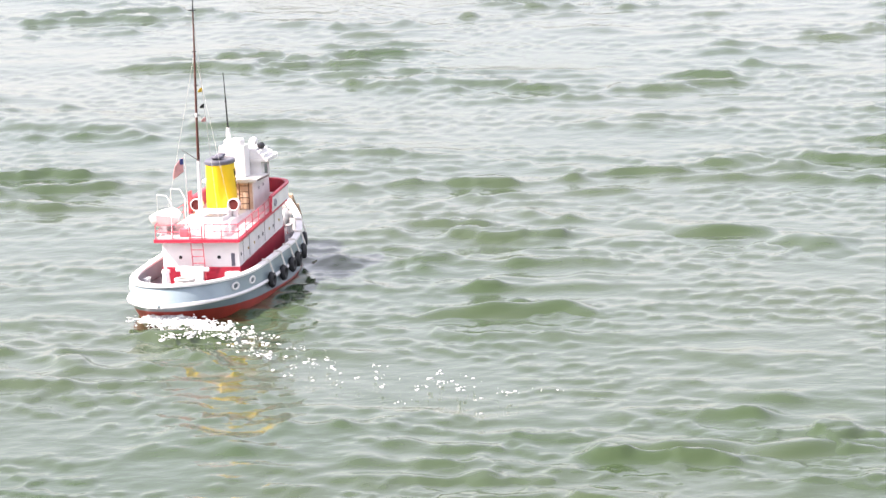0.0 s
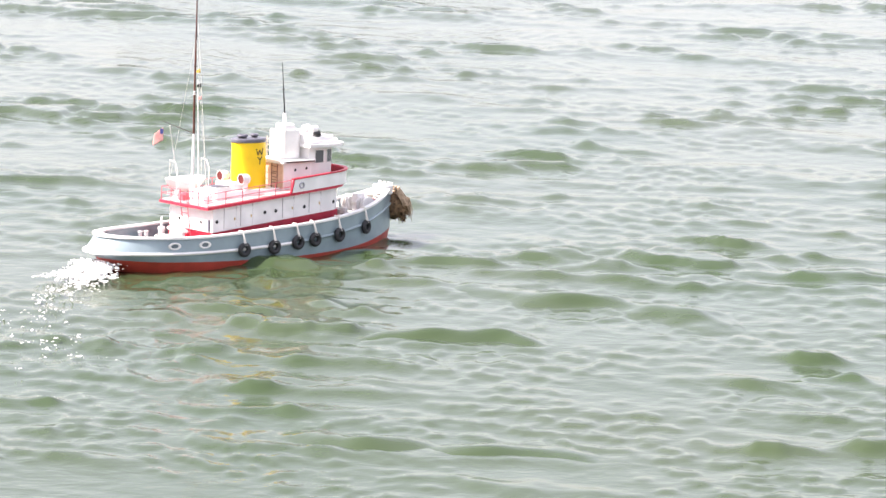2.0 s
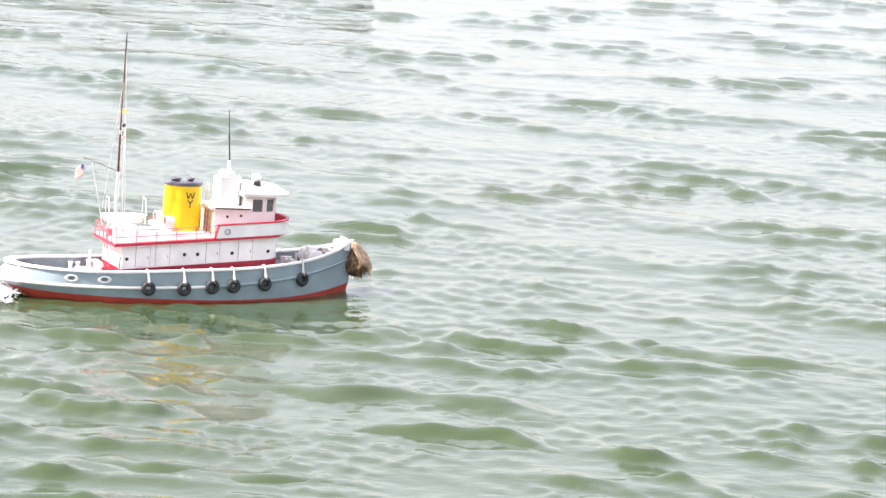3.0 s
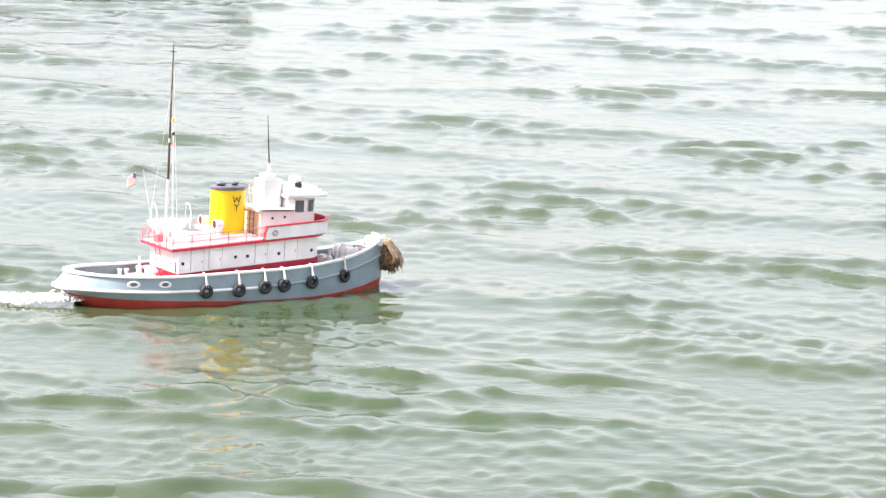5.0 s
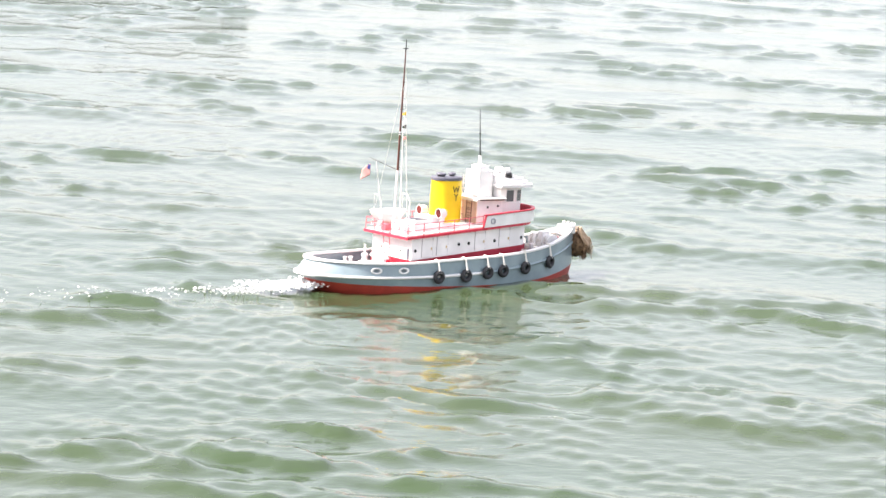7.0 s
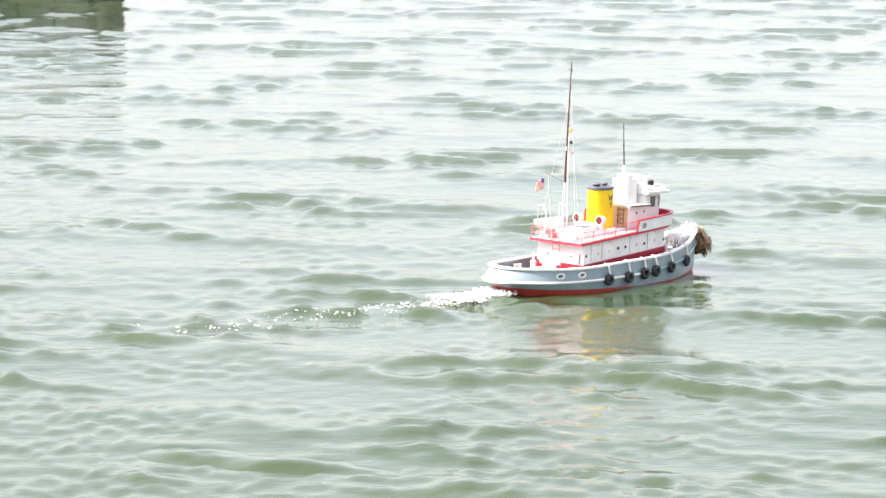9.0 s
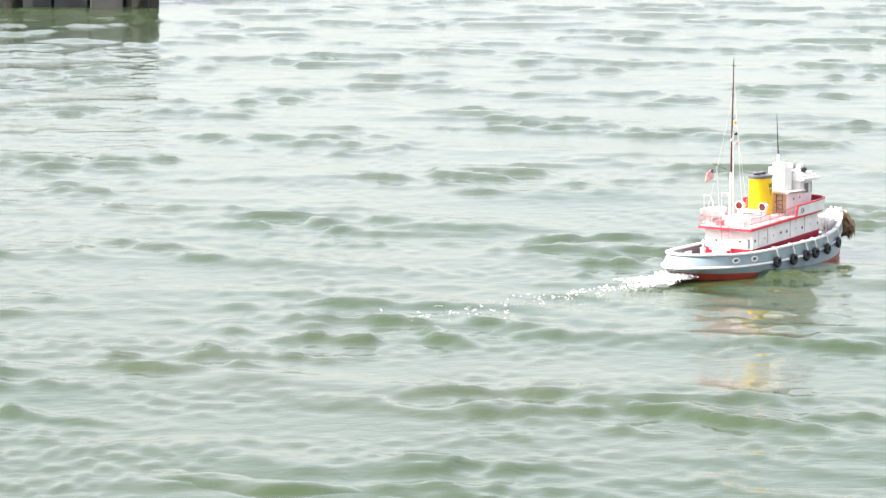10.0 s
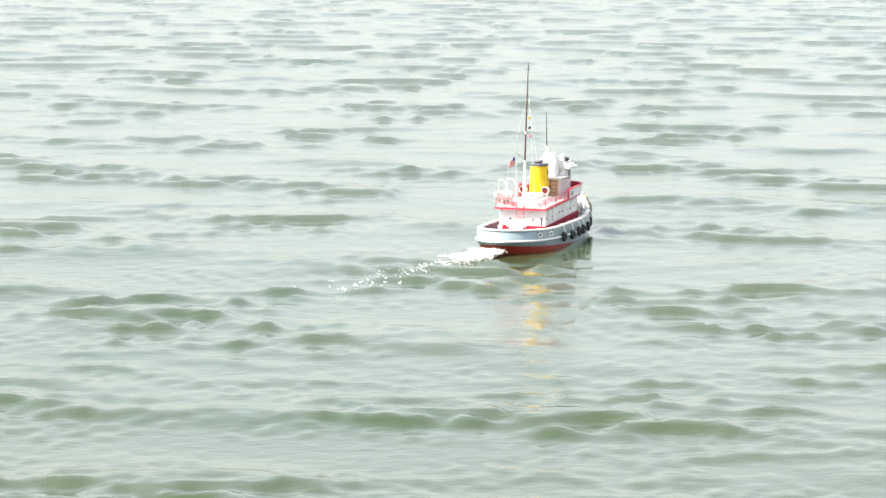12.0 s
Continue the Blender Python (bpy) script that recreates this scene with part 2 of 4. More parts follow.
# ---- the dark pier head, far off ----
def pier_head():
    top = new("pier_head")
    top.location = (-1.575, 31.9, 0)
    rng = random.Random(3)
    part("core", box(bmesh.new(), -1.8, 1.8, -0.9, 3.0, -0.6, 0.55, 0.03), TIMBER, top)
    part("deck", box(bmesh.new(), -1.9, 1.9, -1.0, 3.1, 0.553, 0.66, 0.02), TIMBER, top)
    for i in range(11):
        x = -1.74 + i * 0.348
        part("sheet_plank", box(bmesh.new(), x - 0.16, x + 0.16, -0.98 + rng.uniform(0, 0.02), -0.905, -0.5, 0.54, 0.01), PANEL if i % 5 else TIMBER, top)
    for x in (-1.72, -0.75, 0.5, 1.72):
        part("fender_post", rod(bmesh.new(), (x, -1.09, -0.6), (x, -1.09, 0.72 + rng.random() * 0.06), 0.09, 0.08, 12), TIMBER, top, smooth=True)
    part("waling", box(bmesh.new(), -1.8, 1.8, -1.26, -1.195, 0.09, 0.15, 0.01), PANEL, top)
    return tagged(top, "dark wet timber pier head standing in the water", "pier")


pier_head()


# ---- the tugboat ----
tug = tagged(new("tugboat"), "model harbour tugboat, grey-blue hull, red bottom, white deckhouse, yellow funnel", "model boat")

CAP_Z = curve_z([-0.60, -0.30, 0.0, 0.20, 0.38, 0.50, 0.60], [0.098, 0.092, 0.104, 0.114, 0.132, 0.156, 0.192])
RUB_Z = curve_z([-0.60, -0.30, 0.0, 0.20, 0.38, 0.60], [0.053, 0.048, 0.054, 0.068, 0.090, 0.138])
BOOT_Z = curve_z([-0.60, -0.40, 0.0, 0.30, 0.45, 0.60], [0.034, 0.023, 0.013, 0.020, 0.034, 0.058])


def DECK_Z(x):
    return CAP_Z(x) - 0.045


def plan(stern, bow, beam, n=64):
    """Half of a hull's outline in plan, from stern to bow: full round stern, fine bow."""
    pts = []
    for i in range(n + 1):
        s = (1 - math.cos(math.pi * i / n)) / 2
        x = stern + (bow - stern) * s
        a, b = -0.14, 0.02
        if x < a:
            y = beam * max(0, 1 - ((a - x) / (a - stern)) ** 2.5) ** 0.5
        elif x > b:
            y = beam * max(0, 1 - ((x - b) / (bow - b)) ** 2.3) ** 0.85
        else:
            y = beam
        pts.append((x, y))
    return pts


def around(half):
    """A closed outline from its port half."""
    return [(x, y) for x, y in half] + [(x, -y) for x, y in half[-2:0:-1]]


def hull_band(upper, lower, zu, zl, steps=4, bulge=0.0):
    """The skin between two outlines at two heights, on both sides."""
    bm = bmesh.new()
    rows = []
    for k in range(steps + 1):
        s = k / steps
        row = []
        for (xa, ya), (xb, yb) in zip(around(upper), around(lower)):
            za, zb = (zu(xa) if callable(zu) else zu), (zl(xb) if callable(zl) else zl)
            out = 1 + bulge * math.sin(math.pi * s)
            row.append(bm.verts.new((xa + (xb - xa) * s, (ya + (yb - ya) * s) * out, za + (zb - za) * s)))
        rows.append(row)
    n = len(rows[0])
    for a, b in zip(rows, rows[1:]):
        for i in range(n):
            bm.faces.new((a[i], a[(i + 1) % n], b[(i + 1) % n], b[i]))
    return bm, rows


P_CAP, P_RUB = plan(-0.552, 0.588, 0.168), plan(-0.592, 0.590, 0.171)
P_BOOT, P_KEEL = plan(-0.555, 0.589, 0.166), plan(-0.40, 0.55, 0.10)
P_INNER = plan(-0.538, 0.574, 0.160)

bulwark = part("bulwark", hull_band(P_CAP, P_RUB, CAP_Z, RUB_Z)[0], GREY, tug, smooth=True)
part("topside", hull_band(P_RUB, P_BOOT, RUB_Z, BOOT_Z)[0], GREY, tug, smooth=True)
bm, rows = hull_band(P_BOOT, P_KEEL, BOOT_Z, -0.09, 6, 0.10)
bm.faces.new(rows[-1])
part("bottom", bm, RED, tug, "oxide red bottom paint", smooth=True)
part("bulwark_lining", hull_band(P_INNER, P_INNER, CAP_Z, DECK_Z, 1)[0], GREY, tug, smooth=True)
part("cap_rail", strip(bmesh.new(), around(plan(-0.562, 0.596, 0.174)), around(plan(-0.528, 0.566, 0.155)),
                       CAP_Z, lambda x: CAP_Z(x) + 0.006, True), WHITE, tug, "white cap rail")
part("deck", slab(bmesh.new(), around(plan(-0.537, 0.573, 0.1595)), lambda x: DECK_Z(x) - 0.004, DECK_Z), DECK, tug, "dull grey deck")


def rub_line(x0, x1, side):
    """A half-round moulding along the rub line on one side."""
    bm = bmesh.new()
    pts = [(x, y) for x, y in P_RUB if x0 <= x <= x1]
    rows = []
    for x, y in pts:
        rows.append([bm.verts.new((x - (0.004 if x < -0.57 else 0), side * (y + a), RUB_Z(x) + b))
                     for a, b in ((-0.004, 0.005), (0.003, 0.0045), (0.0055, 0), (0.003, -0.0045), (-0.004, -0.005))])
    for a, b in zip(rows, rows[1:]):
        for i in range(4):
            bm.faces.new((a[i], a[i + 1], b[i + 1], b[i]))
    return bm


for side in (-1, 1):
    part("rub_rail", rub_line(-0.60, 0.07, side), WHITE, tug, "white rub rail", smooth=True)
    part("rub_rail", rub_line(0.06, 0.575, side), GREY, tug, smooth=True)

def side_y(half, x):
    """Half-breadth of an outline at x."""
    return float(np.interp(x, [p[0] for p in half], [p[1] for p in half]))


# oval fairleads in the bulwark
for x in (-0.385, -0.283):
    for side in (-1, 1):
        y = side * (side_y(P_CAP, x) * 0.5 + side_y(P_RUB, x) * 0.5 + 0.001)
        turn = math.degrees(math.atan2(side_y(P_RUB, x + 0.02) - side_y(P_RUB, x - 0.02), 0.04))
        m = pose(x, y, 0.072, 90, 0, side * turn)
        lead = part("fairlead", ring(bmesh.new(), m, 0.0088, 0.0026, sx=1.9), WHITE, tug, "white oval fairlead", smooth=True)
        # no hole is cut: a darker grey disc paints the opening's shade
        bm = bmesh.new()
        bmesh.ops.create_circle(bm, cap_ends=True, segments=18, radius=0.0085, matrix=m @ Matrix.Diagonal((1.85, 1, 1, 1)))
        part("opening", bm, GREY_SHADE, lead)


def tyre(x, z, side):
    y = side * (side_y(P_RUB, x) + 0.009)
    turn = side * math.degrees(math.atan2(side_y(P_RUB, x + 0.02) - side_y(P_RUB, x - 0.02), 0.04))
    m = pose(x, y, z, 90, 0, turn)
    t = part("tyre_fender", ring(bmesh.new(), m, 0.0155, 0.0078, 24, 10), RUBBER, tug, "black tyre fender", smooth=True)
    ring_in = bmesh.new()
    ring(ring_in, m, 0.0105, 0.0022, 20, 6)
    part("rim", ring_in, DARK_GREY, t, smooth=True)
    bm = bmesh.new()
    top = Vector((x - 0.002, side * (side_y(P_CAP, x) + 0.006), CAP_Z(x) + 0.007))
    for dx in (-0.003, 0.003):
        rod(bm, top, (x + dx, y + side * 0.006, z + 0.013), 0.0022, n=6)
    rod(bm, (x - 0.002, side * (side_y(P_INNER, x) - 0.006), CAP_Z(x) + 0.008), top, 0.003, n=6)
    part("lashing", bm, PALE_ROPE, t, "pale rope lashing")


for x, z in ((-0.144, 0.049), (-0.027, 0.050), (0.066, 0.058), (0.137, 0.062), (0.246, 0.068), (0.384, 0.080)):
    for side in (-1, 1):
        tyre(x, z, side)


# rope pudding fender on the bow
def bow_fender():
    rng = random.Random(5)
    bm = ball(bmesh.new(), (0.603, 0, 0.118), 0.040, 1.0, 1.15, 1.0, 22)
    for v in bm.verts:
        v.co += Vector((rng.uniform(-1, 1), rng.uniform(-1, 1), rng.uniform(-1, 1))) * 0.0042
    f = part("bow_fender", bm, ROPE, tug, "shaggy brown rope bow fender", smooth=True)
    bm = bmesh.new()
    for i in range(260):
        a, up = rng.uniform(-1.9, 1.9), rng.uniform(-0.035, 0.045)
        r = 0.041 * (1 - (up / 0.06) ** 2)
        p = Vector((0.603 + r * math.cos(a) * 0.9, r * math.sin(a) * 1.2, 0.118 + up))
        q = p + Vector((math.cos(a) * rng.uniform(0.002, 0.014), math.sin(a) * rng.uniform(0.002, 0.012), -rng.uniform(0.004, 0.022)))
        rod(bm, p, q, 0.0018, 0.0006, 5)
    part("strands", bm, ROPE, f)
    bm = bmesh.new()
    for i in range(150):
        a = rng.uniform(-1.7, 1.7)
        p = Vector((0.588 + 0.02 * math.cos(a), 0.034 * math.sin(a), 0.160 + rng.uniform(0, 0.025)))
        q = Vector((0.614 + 0.036 * math.cos(a), 0.048 * math.sin(a), 0.142 - rng.uniform(0, 0.032)))
        rod(bm, p, q, 0.0030, 0.0014, 5)
    for i in range(70):
        a = rng.uniform(-1.3, 1.3)
        p = Vector((0.622 + 0.022 * math.cos(a), 0.046 * math.sin(a), 0.150 - rng.uniform(0, 0.02)))
        q = p + Vector((0.010 + rng.uniform(0, 0.008), rng.uniform(-0.006, 0.006), -rng.uniform(0.03, 0.062)))
        rod(bm, p, q, 0.0020, 0.0007, 5)
    part("lashing", bm, TAN_ROPE, f, "bleached rope lashing")


bow_fender()


# ---- the deckhouse ----
def HOUSE_TOP(x):
    return 0.166 + 0.078 * (x + 0.244)


def house_outline(aft, fore, wide_aft, wide_fore, round_r, n=10):
    """A deckhouse in plan: square at the after end, rounded at the fore end."""
    pts = [(aft, wide_aft)]
    for i in range(n + 1):
        a = math.pi / 2 * i / n
        pts.append((fore - round_r + round_r * math.sin(a), (wide_fore - round_r * 0.8) * (1 if i == 0 else 1) * math.cos(a) ** 0.6 if i == n else wide_fore * math.cos(a) ** 0.7))
    pts[-1] = (fore, 0)
    return around_line(pts)


def around_line(half):
    return [(x, y) for x, y in half] + [(x, -y) for x, y in half[::-1] if y > 1e-6]


lower = house_outline(-0.215, 0.318, 0.110, 0.098, 0.06)
house = part("deckhouse", slab(bmesh.new(), lower, lambda x: DECK_Z(x), lambda x: HOUSE_TOP(x) + 0.0028), WHITE, tug, "white deckhouse walls")
grown = house_outline(-0.2175, 0.3205, 0.1125, 0.1005, 0.06)
part("kick_band", strip(bmesh.new(), grown, lower, lambda x: DECK_Z(x) + 0.001, lambda x: 0.098 + 0.085 * (x + 0.2), True), DEEP_RED, house, "deep crimson lower band")
boat_deck = part("boat_deck", slab(bmesh.new(), house_outline(-0.246, 0.336, 0.124, 0.112, 0.07), lambda x: HOUSE_TOP(x) + 0.003, lambda x: HOUSE_TOP(x) + 0.011), CRIMSON, tug, "crimson edged boat deck")
part("deck_surface", slab(bmesh.new(), house_outline(-0.240, 0.330, 0.118, 0.106, 0.07), lambda x: HOUSE_TOP(x) + 0.0112, lambda x: HOUSE_TOP(x) + 0.0145), DECK_PINK, boat_deck, "faded red deck surface")


def porthole(p, m_turn, parent, r=0.0065):
    """A dark round light in a thin rim."""
    m = Matrix.Translation(p) @ m_turn
    o = part("porthole", ring(bmesh.new(), m, r, 0.0009, 16, 6), WHITE, parent, smooth=True)
    bm = bmesh.new()
    bmesh.ops.create_cone(bm, cap_ends=True, segments=16, radius1=r, radius2=r, depth=0.001, matrix=m)
    part("pane", bm, DARK_PANE, o, "dark pane")


FACE_Y, FACE_X = pose(0, 0, 0, 90, 0, 0), pose(0, 0, 0, 0, 90, 0)


def wall_y(x):
    return side_y([(-0.215, 0.110), (0.258, 0.098)], x)


for x, z in ((-0.200, 0.130), (-0.011, 0.148), (0.033, 0.150), (0.148, 0.156)):
    for side in (-1, 1):
        porthole(Vector((x, side * (wall_y(x) + 0.0018), z)), FACE_Y, house)
for side in (-1, 1):
    porthole(Vector((0.270, side * 0.0968, 0.164)), pose(0, 0, 0, 0, 0, side * -9) @ FACE_Y, house)
for y in (0.058, -0.053):
    porthole(Vector((-0.2165, y, 0.124)), FACE_X, house, 0.0058)
# raised door panels on the sides and the after wall
for x0, x1 in ((-0.170, -0.125), (-0.105, -0.060), (0.062, 0.105), (0.170, 0.215)):
    for side in (-1, 1):
        bm = bmesh.new()
        z0, z1 = 0.100 + 0.085 * (x0 + 0.2) + 0.004, HOUSE_TOP(x0) - 0.006
        y = side * (wall_y((x0 + x1) / 2) + 0.0008)
        box(bm, x0, x1, y - 0.0015, y + 0.0015, z0, z1, 0.0008)
        door = part("door", bm, WHITE, house)
        for xs_ in (x0 - 0.001, x1 + 0.001):
            part("seam", box(bmesh.new(), xs_ - 0.0009, xs_ + 0.0009, side * wall_y(xs_) - 0.001, side * wall_y(xs_) + 0.001, z0, HOUSE_TOP(xs_)), SEAM, door)
        part("handle", box(bmesh.new(), x1 - 0.008, x1 - 0.005, y + side * 0.0013, y + side * 0.004, (z0 + z1) / 2 - 0.004, (z0 + z1) / 2 + 0.004), BRASS, door)
bm = bmesh.new()
box(bm, -0.2185, -0.2152, -0.098, -0.088, 0.099, 0.135, 0.0006)
part("locker", bm, DARK_GREY, house)


def ladder(foot, head, wide, rungs, mat, across=(0, 1, 0)):
    """A ladder with two stiles from foot to head."""
    foot, head, across = Vector(foot), Vector(head), Vector(across) * wide / 2
    bm = bmesh.new()
    for s in (-1, 1):
        rod(bm, foot + across * s, head + across * s, 0.0014, n=6)
    lad = part("ladder", bm, mat, tug)
    for i in range(rungs):
        p = foot.lerp(head, (i + 0.5) / rungs)
        part("rung", rod(bmesh.new(), p - across, p + across, 0.0011, n=6), mat, lad)


ladder((-0.224, 0.002, 0.062), (-0.2475, 0.002, 0.215), 0.034, 8, PINK)
ladder((0.072, -0.045, 0.205), (0.072, -0.045, 0.290), 0.028, 5, SPAR)
ladder((0.086, 0.0, 0.300), (0.086, 0.0, 0.370), 0.026, 4, PALE_SPAR)

# open rail round the after boat deck
RAIL_H = 0.040


def open_rail():
    path = [(0.085, 0.114)] + [(x, 0.118 + (0.085 - x) * 0.012) for x in (0.02, -0.045, -0.11, -0.175)] + [(-0.241, 0.119)]
    path += [(-0.241, y) for y in (0.07, 0.022, -0.022, -0.07)] + [(x, -y) for x, y in path[::-1]]
    rail = part("guard_rail", rod(bmesh.new(), (path[0][0], path[0][1], HOUSE_TOP(path[0][0]) + 0.012), (path[0][0], path[0][1], HOUSE_TOP(path[0][0]) + 0.052), 0.0015, n=6), PINK, tug, "faded red guard rail")
    for x, y in path[1:]:
        z = HOUSE_TOP(x) + 0.012
        part("stanchion", rod(bmesh.new(), (x, y, z), (x, y, z + RAIL_H), 0.0014, n=6), PINK, rail)
    half = len(path) // 2
    for run in (path[:half], path[half:]):
        for k in (0.5, 1.0):
            for (xa, ya), (xb, yb) in zip(run, run[1:]):
                bm = rod(bmesh.new(), (xa, ya, HOUSE_TOP(xa) + 0.012 + RAIL_H * k), (xb, yb, HOUSE_TOP(xb) + 0.012 + RAIL_H * k), 0.0012, n=6)
                part("rail_bar", bm, PINK, rail)


open_rail()

# solid bulwark round the wheelhouse front
screen_out = [p for p in house_outline(0.090, 0.352, 0.119, 0.114, 0.085, 14)]
screen_in = [p for p in house_outline(0.090, 0.347, 0.115, 0.110, 0.083, 14)]


bridge_wall = part("bridge_bulwark", strip(bmesh.new(), screen_out, screen_in, lambda x: HOUSE_TOP(x) + 0.0115, lambda x: HOUSE_TOP(x) + 0.052), WHITE, tug, "white bridge bulwark")
part("cap_rail", strip(bmesh.new(), house_outline(0.088, 0.3545, 0.1215, 0.1165, 0.086, 14), house_outline(0.088, 0.344, 0.112, 0.107, 0.082, 14),
                       lambda x: HOUSE_TOP(x) + 0.052, lambda x: HOUSE_TOP(x) + 0.0565), CRIMSON, bridge_wall, "crimson cap rail")
part("lining", strip(bmesh.new(), house_outline(0.095, 0.3465, 0.1145, 0.1095, 0.083, 14), house_outline(0.095, 0.3455, 0.1135, 0.1085, 0.083, 14),
                     lambda x: HOUSE_TOP(x) + 0.015, lambda x: HOUSE_TOP(x) + 0.0515), DEEP_RED, bridge_wall)
for side in (-1, 1):
    bm = bmesh.new()
    rod(bm, (0.082, side * 0.118, HOUSE_TOP(0.08) + 0.012), (0.094, side * 0.118, HOUSE_TOP(0.09) + 0.056), 0.0035, n=8)
    part("end_post", bm, CRIMSON, bridge_wall)
    buoy = part("lifebuoy", ring(bmesh.new(), pose(0.123, side * 0.1205, HOUSE_TOP(0.123) + 0.032, 90, 0, 0), 0.0085, 0.0026, 18, 8), BUOY_GREY, bridge_wall, "pale grey lifebuoy", smooth=True)

# upper house and wheelhouse
upper = house_outline(0.092, 0.215, 0.068, 0.068, 0.02)
uh = part("upper_house", slab(bmesh.new(), upper, lambda x: HOUSE_TOP(x) + 0.014, 0.291), WHITE, tug, "white upper house")
for x, z in ((0.135, 0.268), (0.180, 0.272)):
    for side in (-1, 1):
        porthole(Vector((x, side * 0.0695, z)), FACE_Y, uh, 0.0052)
part("after_panel", box(bmesh.new(), 0.0900, 0.0925, -0.064, 0.064, 0.212, 0.286, 0.0008), TAN, uh, "tan after wall panel")
for y0, y1 in ((-0.034, -0.006), (0.008, 0.036)):
    door = part("after_door", box(bmesh.new(), 0.0885, 0.0905, y0, y1, 0.215, 0.276, 0.0008), TAN, uh)
    for z in (0.236, 0.256):
        part("door_batten", box(bmesh.new(), 0.0878, 0.0887, y0 + 0.002, y1 - 0.002, z - 0.001, z + 0.001), SPAR, door)
part("port_dodger", box(bmesh.new(), 0.056, 0.0885, 0.1145, 0.1175, HOUSE_TOP(0.07) + 0.0155, HOUSE_TOP(0.07) + 0.078, 0.001), CRIMSON, tug, "crimson side screen")
part("roof", slab(bmesh.new(), house_outline(0.078, 0.224, 0.080, 0.080, 0.02), 0.2912, 0.299), WHITE, uh)
part("roof_edge", strip(bmesh.new(), house_outline(0.090, 0.222, 0.0815, 0.0815, 0.02), house_outline(0.090, 0.221, 0.0802, 0.0802, 0.02), 0.2925, 0.2965), SPAR, uh)

wheel = house_outline(0.195, 0.312, 0.062, 0.062, 0.055, 14)
wh = part("wheelhouse", slab(bmesh.new(), wheel, lambda x: HOUSE_TOP(x) + 0.014, 0.336), WHITE, tug, "white wheelhouse with dark windows")


def window(x, y, turn, w, h, z):
    m = pose(x, y, z, 0, 0, turn)
    bm = box(bmesh.new(), -w / 2, w / 2, -0.001, 0.001, -h / 2, h / 2)
    bm.transform(m)
    win = part("window", bm, GLASS, wh)
    bm = bmesh.new()
    for a, b, c, d in ((-w / 2 - 0.002, w / 2 + 0.002, h / 2, h / 2 + 0.002), (-w / 2 - 0.002, w / 2 + 0.002, -h / 2 - 0.002, -h / 2),
                       (-w / 2 - 0.002, -w / 2, -h / 2, h / 2), (w / 2, w / 2 + 0.002, -h / 2, h / 2)):
        box(bm, a, b, -0.002, 0.002, c, d)
    bm.transform(m)
    part("frame", bm, WHITE, win)


for side in (-1, 1):
    window(0.236, side * 0.0622, 0, 0.033, 0.039, 0.3055)
    window(0.2785, side * 0.0575, side * -22, 0.027, 0.039, 0.3065)
    window(0.303, side * 0.033, side * -60, 0.027, 0.039, 0.307)
window(0.3125, 0, 90, 0.022, 0.039, 0.307)
bm = slab(bmesh.new(), house_outline(0.180, 0.352, 0.086, 0.084, 0.075, 14), 0.336, 0.346)
slab(bm, house_outline(0.186, 0.335, 0.074, 0.072, 0.07, 14), 0.3462, 0.356)
slab(bm, house_outline(0.186, 0.318, 0.060, 0.060, 0.06, 14), 0.3561, 0.366)
slab(bm, house_outline(0.190, 0.285, 0.048, 0.048, 0.05, 14), 0.3661, 0.373)
part("roof", bm, WHITE, wh, "white domed wheelhouse roof")
# flying bridge screen and its gear
fly = part("flying_bridge", strip(bmesh.new(), house_outline(0.116, 0.192, 0.037, 0.037, 0.03), house_outline(0.119, 0.189, 0.034, 0.034, 0.028), 0.2995, 0.390, True), WHITE, tug, "white canvas flying bridge screen")
part("deck_box", box(bmesh.new(), 0.126, 0.168, -0.026, 0.026, 0.2995, 0.408, 0.006), WHITE, fly)


def searchlight(x, y, z):
    bm = rod(bmesh.new(), (x, y, 0.370), (x, y, z - 0.008), 0.003, n=8)
    s = part("searchlight", bm, WHITE, tug)
    bm = rod(bmesh.new(), (x - 0.012, y, z), (x + 0.010, y, z), 0.010, 0.012, 16)
    part("barrel", bm, WHITE, s, smooth=True)
    bm = rod(bmesh.new(), (x + 0.0102, y, z), (x + 0.0115, y, z), 0.0105, n=16)
    part("lens", bm, GLASS, s)


searchlight(0.240, -0.028, 0.388)
searchlight(0.255, 0.030, 0.386)
part("loud_hailer", rod(bmesh.new(), (0.222, -0.050, 0.376), (0.242, -0.052, 0.376), 0.006, 0.0105, 12), BLACK, tug, smooth=True)

aerial = part("aerial_mast", rod(bmesh.new(), (0.160, 0.02, 0.404), (0.159, 0.02, 0.438), 0.007, 0.005, 10), WHITE, tug, smooth=True)
part("aerial_rod", rod(bmesh.new(), (0.159, 0.02, 0.436), (0.153, 0.021, 0.514), 0.0026, 0.002, 8), BLACK, aerial)
part("aerial_tip", rod(bmesh.new(), (0.153, 0.021, 0.515), (0.147, 0.022, 0.598), 0.0017, 0.0011, 8), BLACK, aerial)
part("collar", ball(bmesh.new(), (0.153, 0.021, 0.514), 0.0038, n=10), BLACK, aerial)

# ---- funnel ----
def oval(cx, cy, a, b, n=32):
    return [(cx + a * math.cos(2 * math.pi * i / n), cy + b * math.sin(2 * math.pi * i / n)) for i in range(n)]


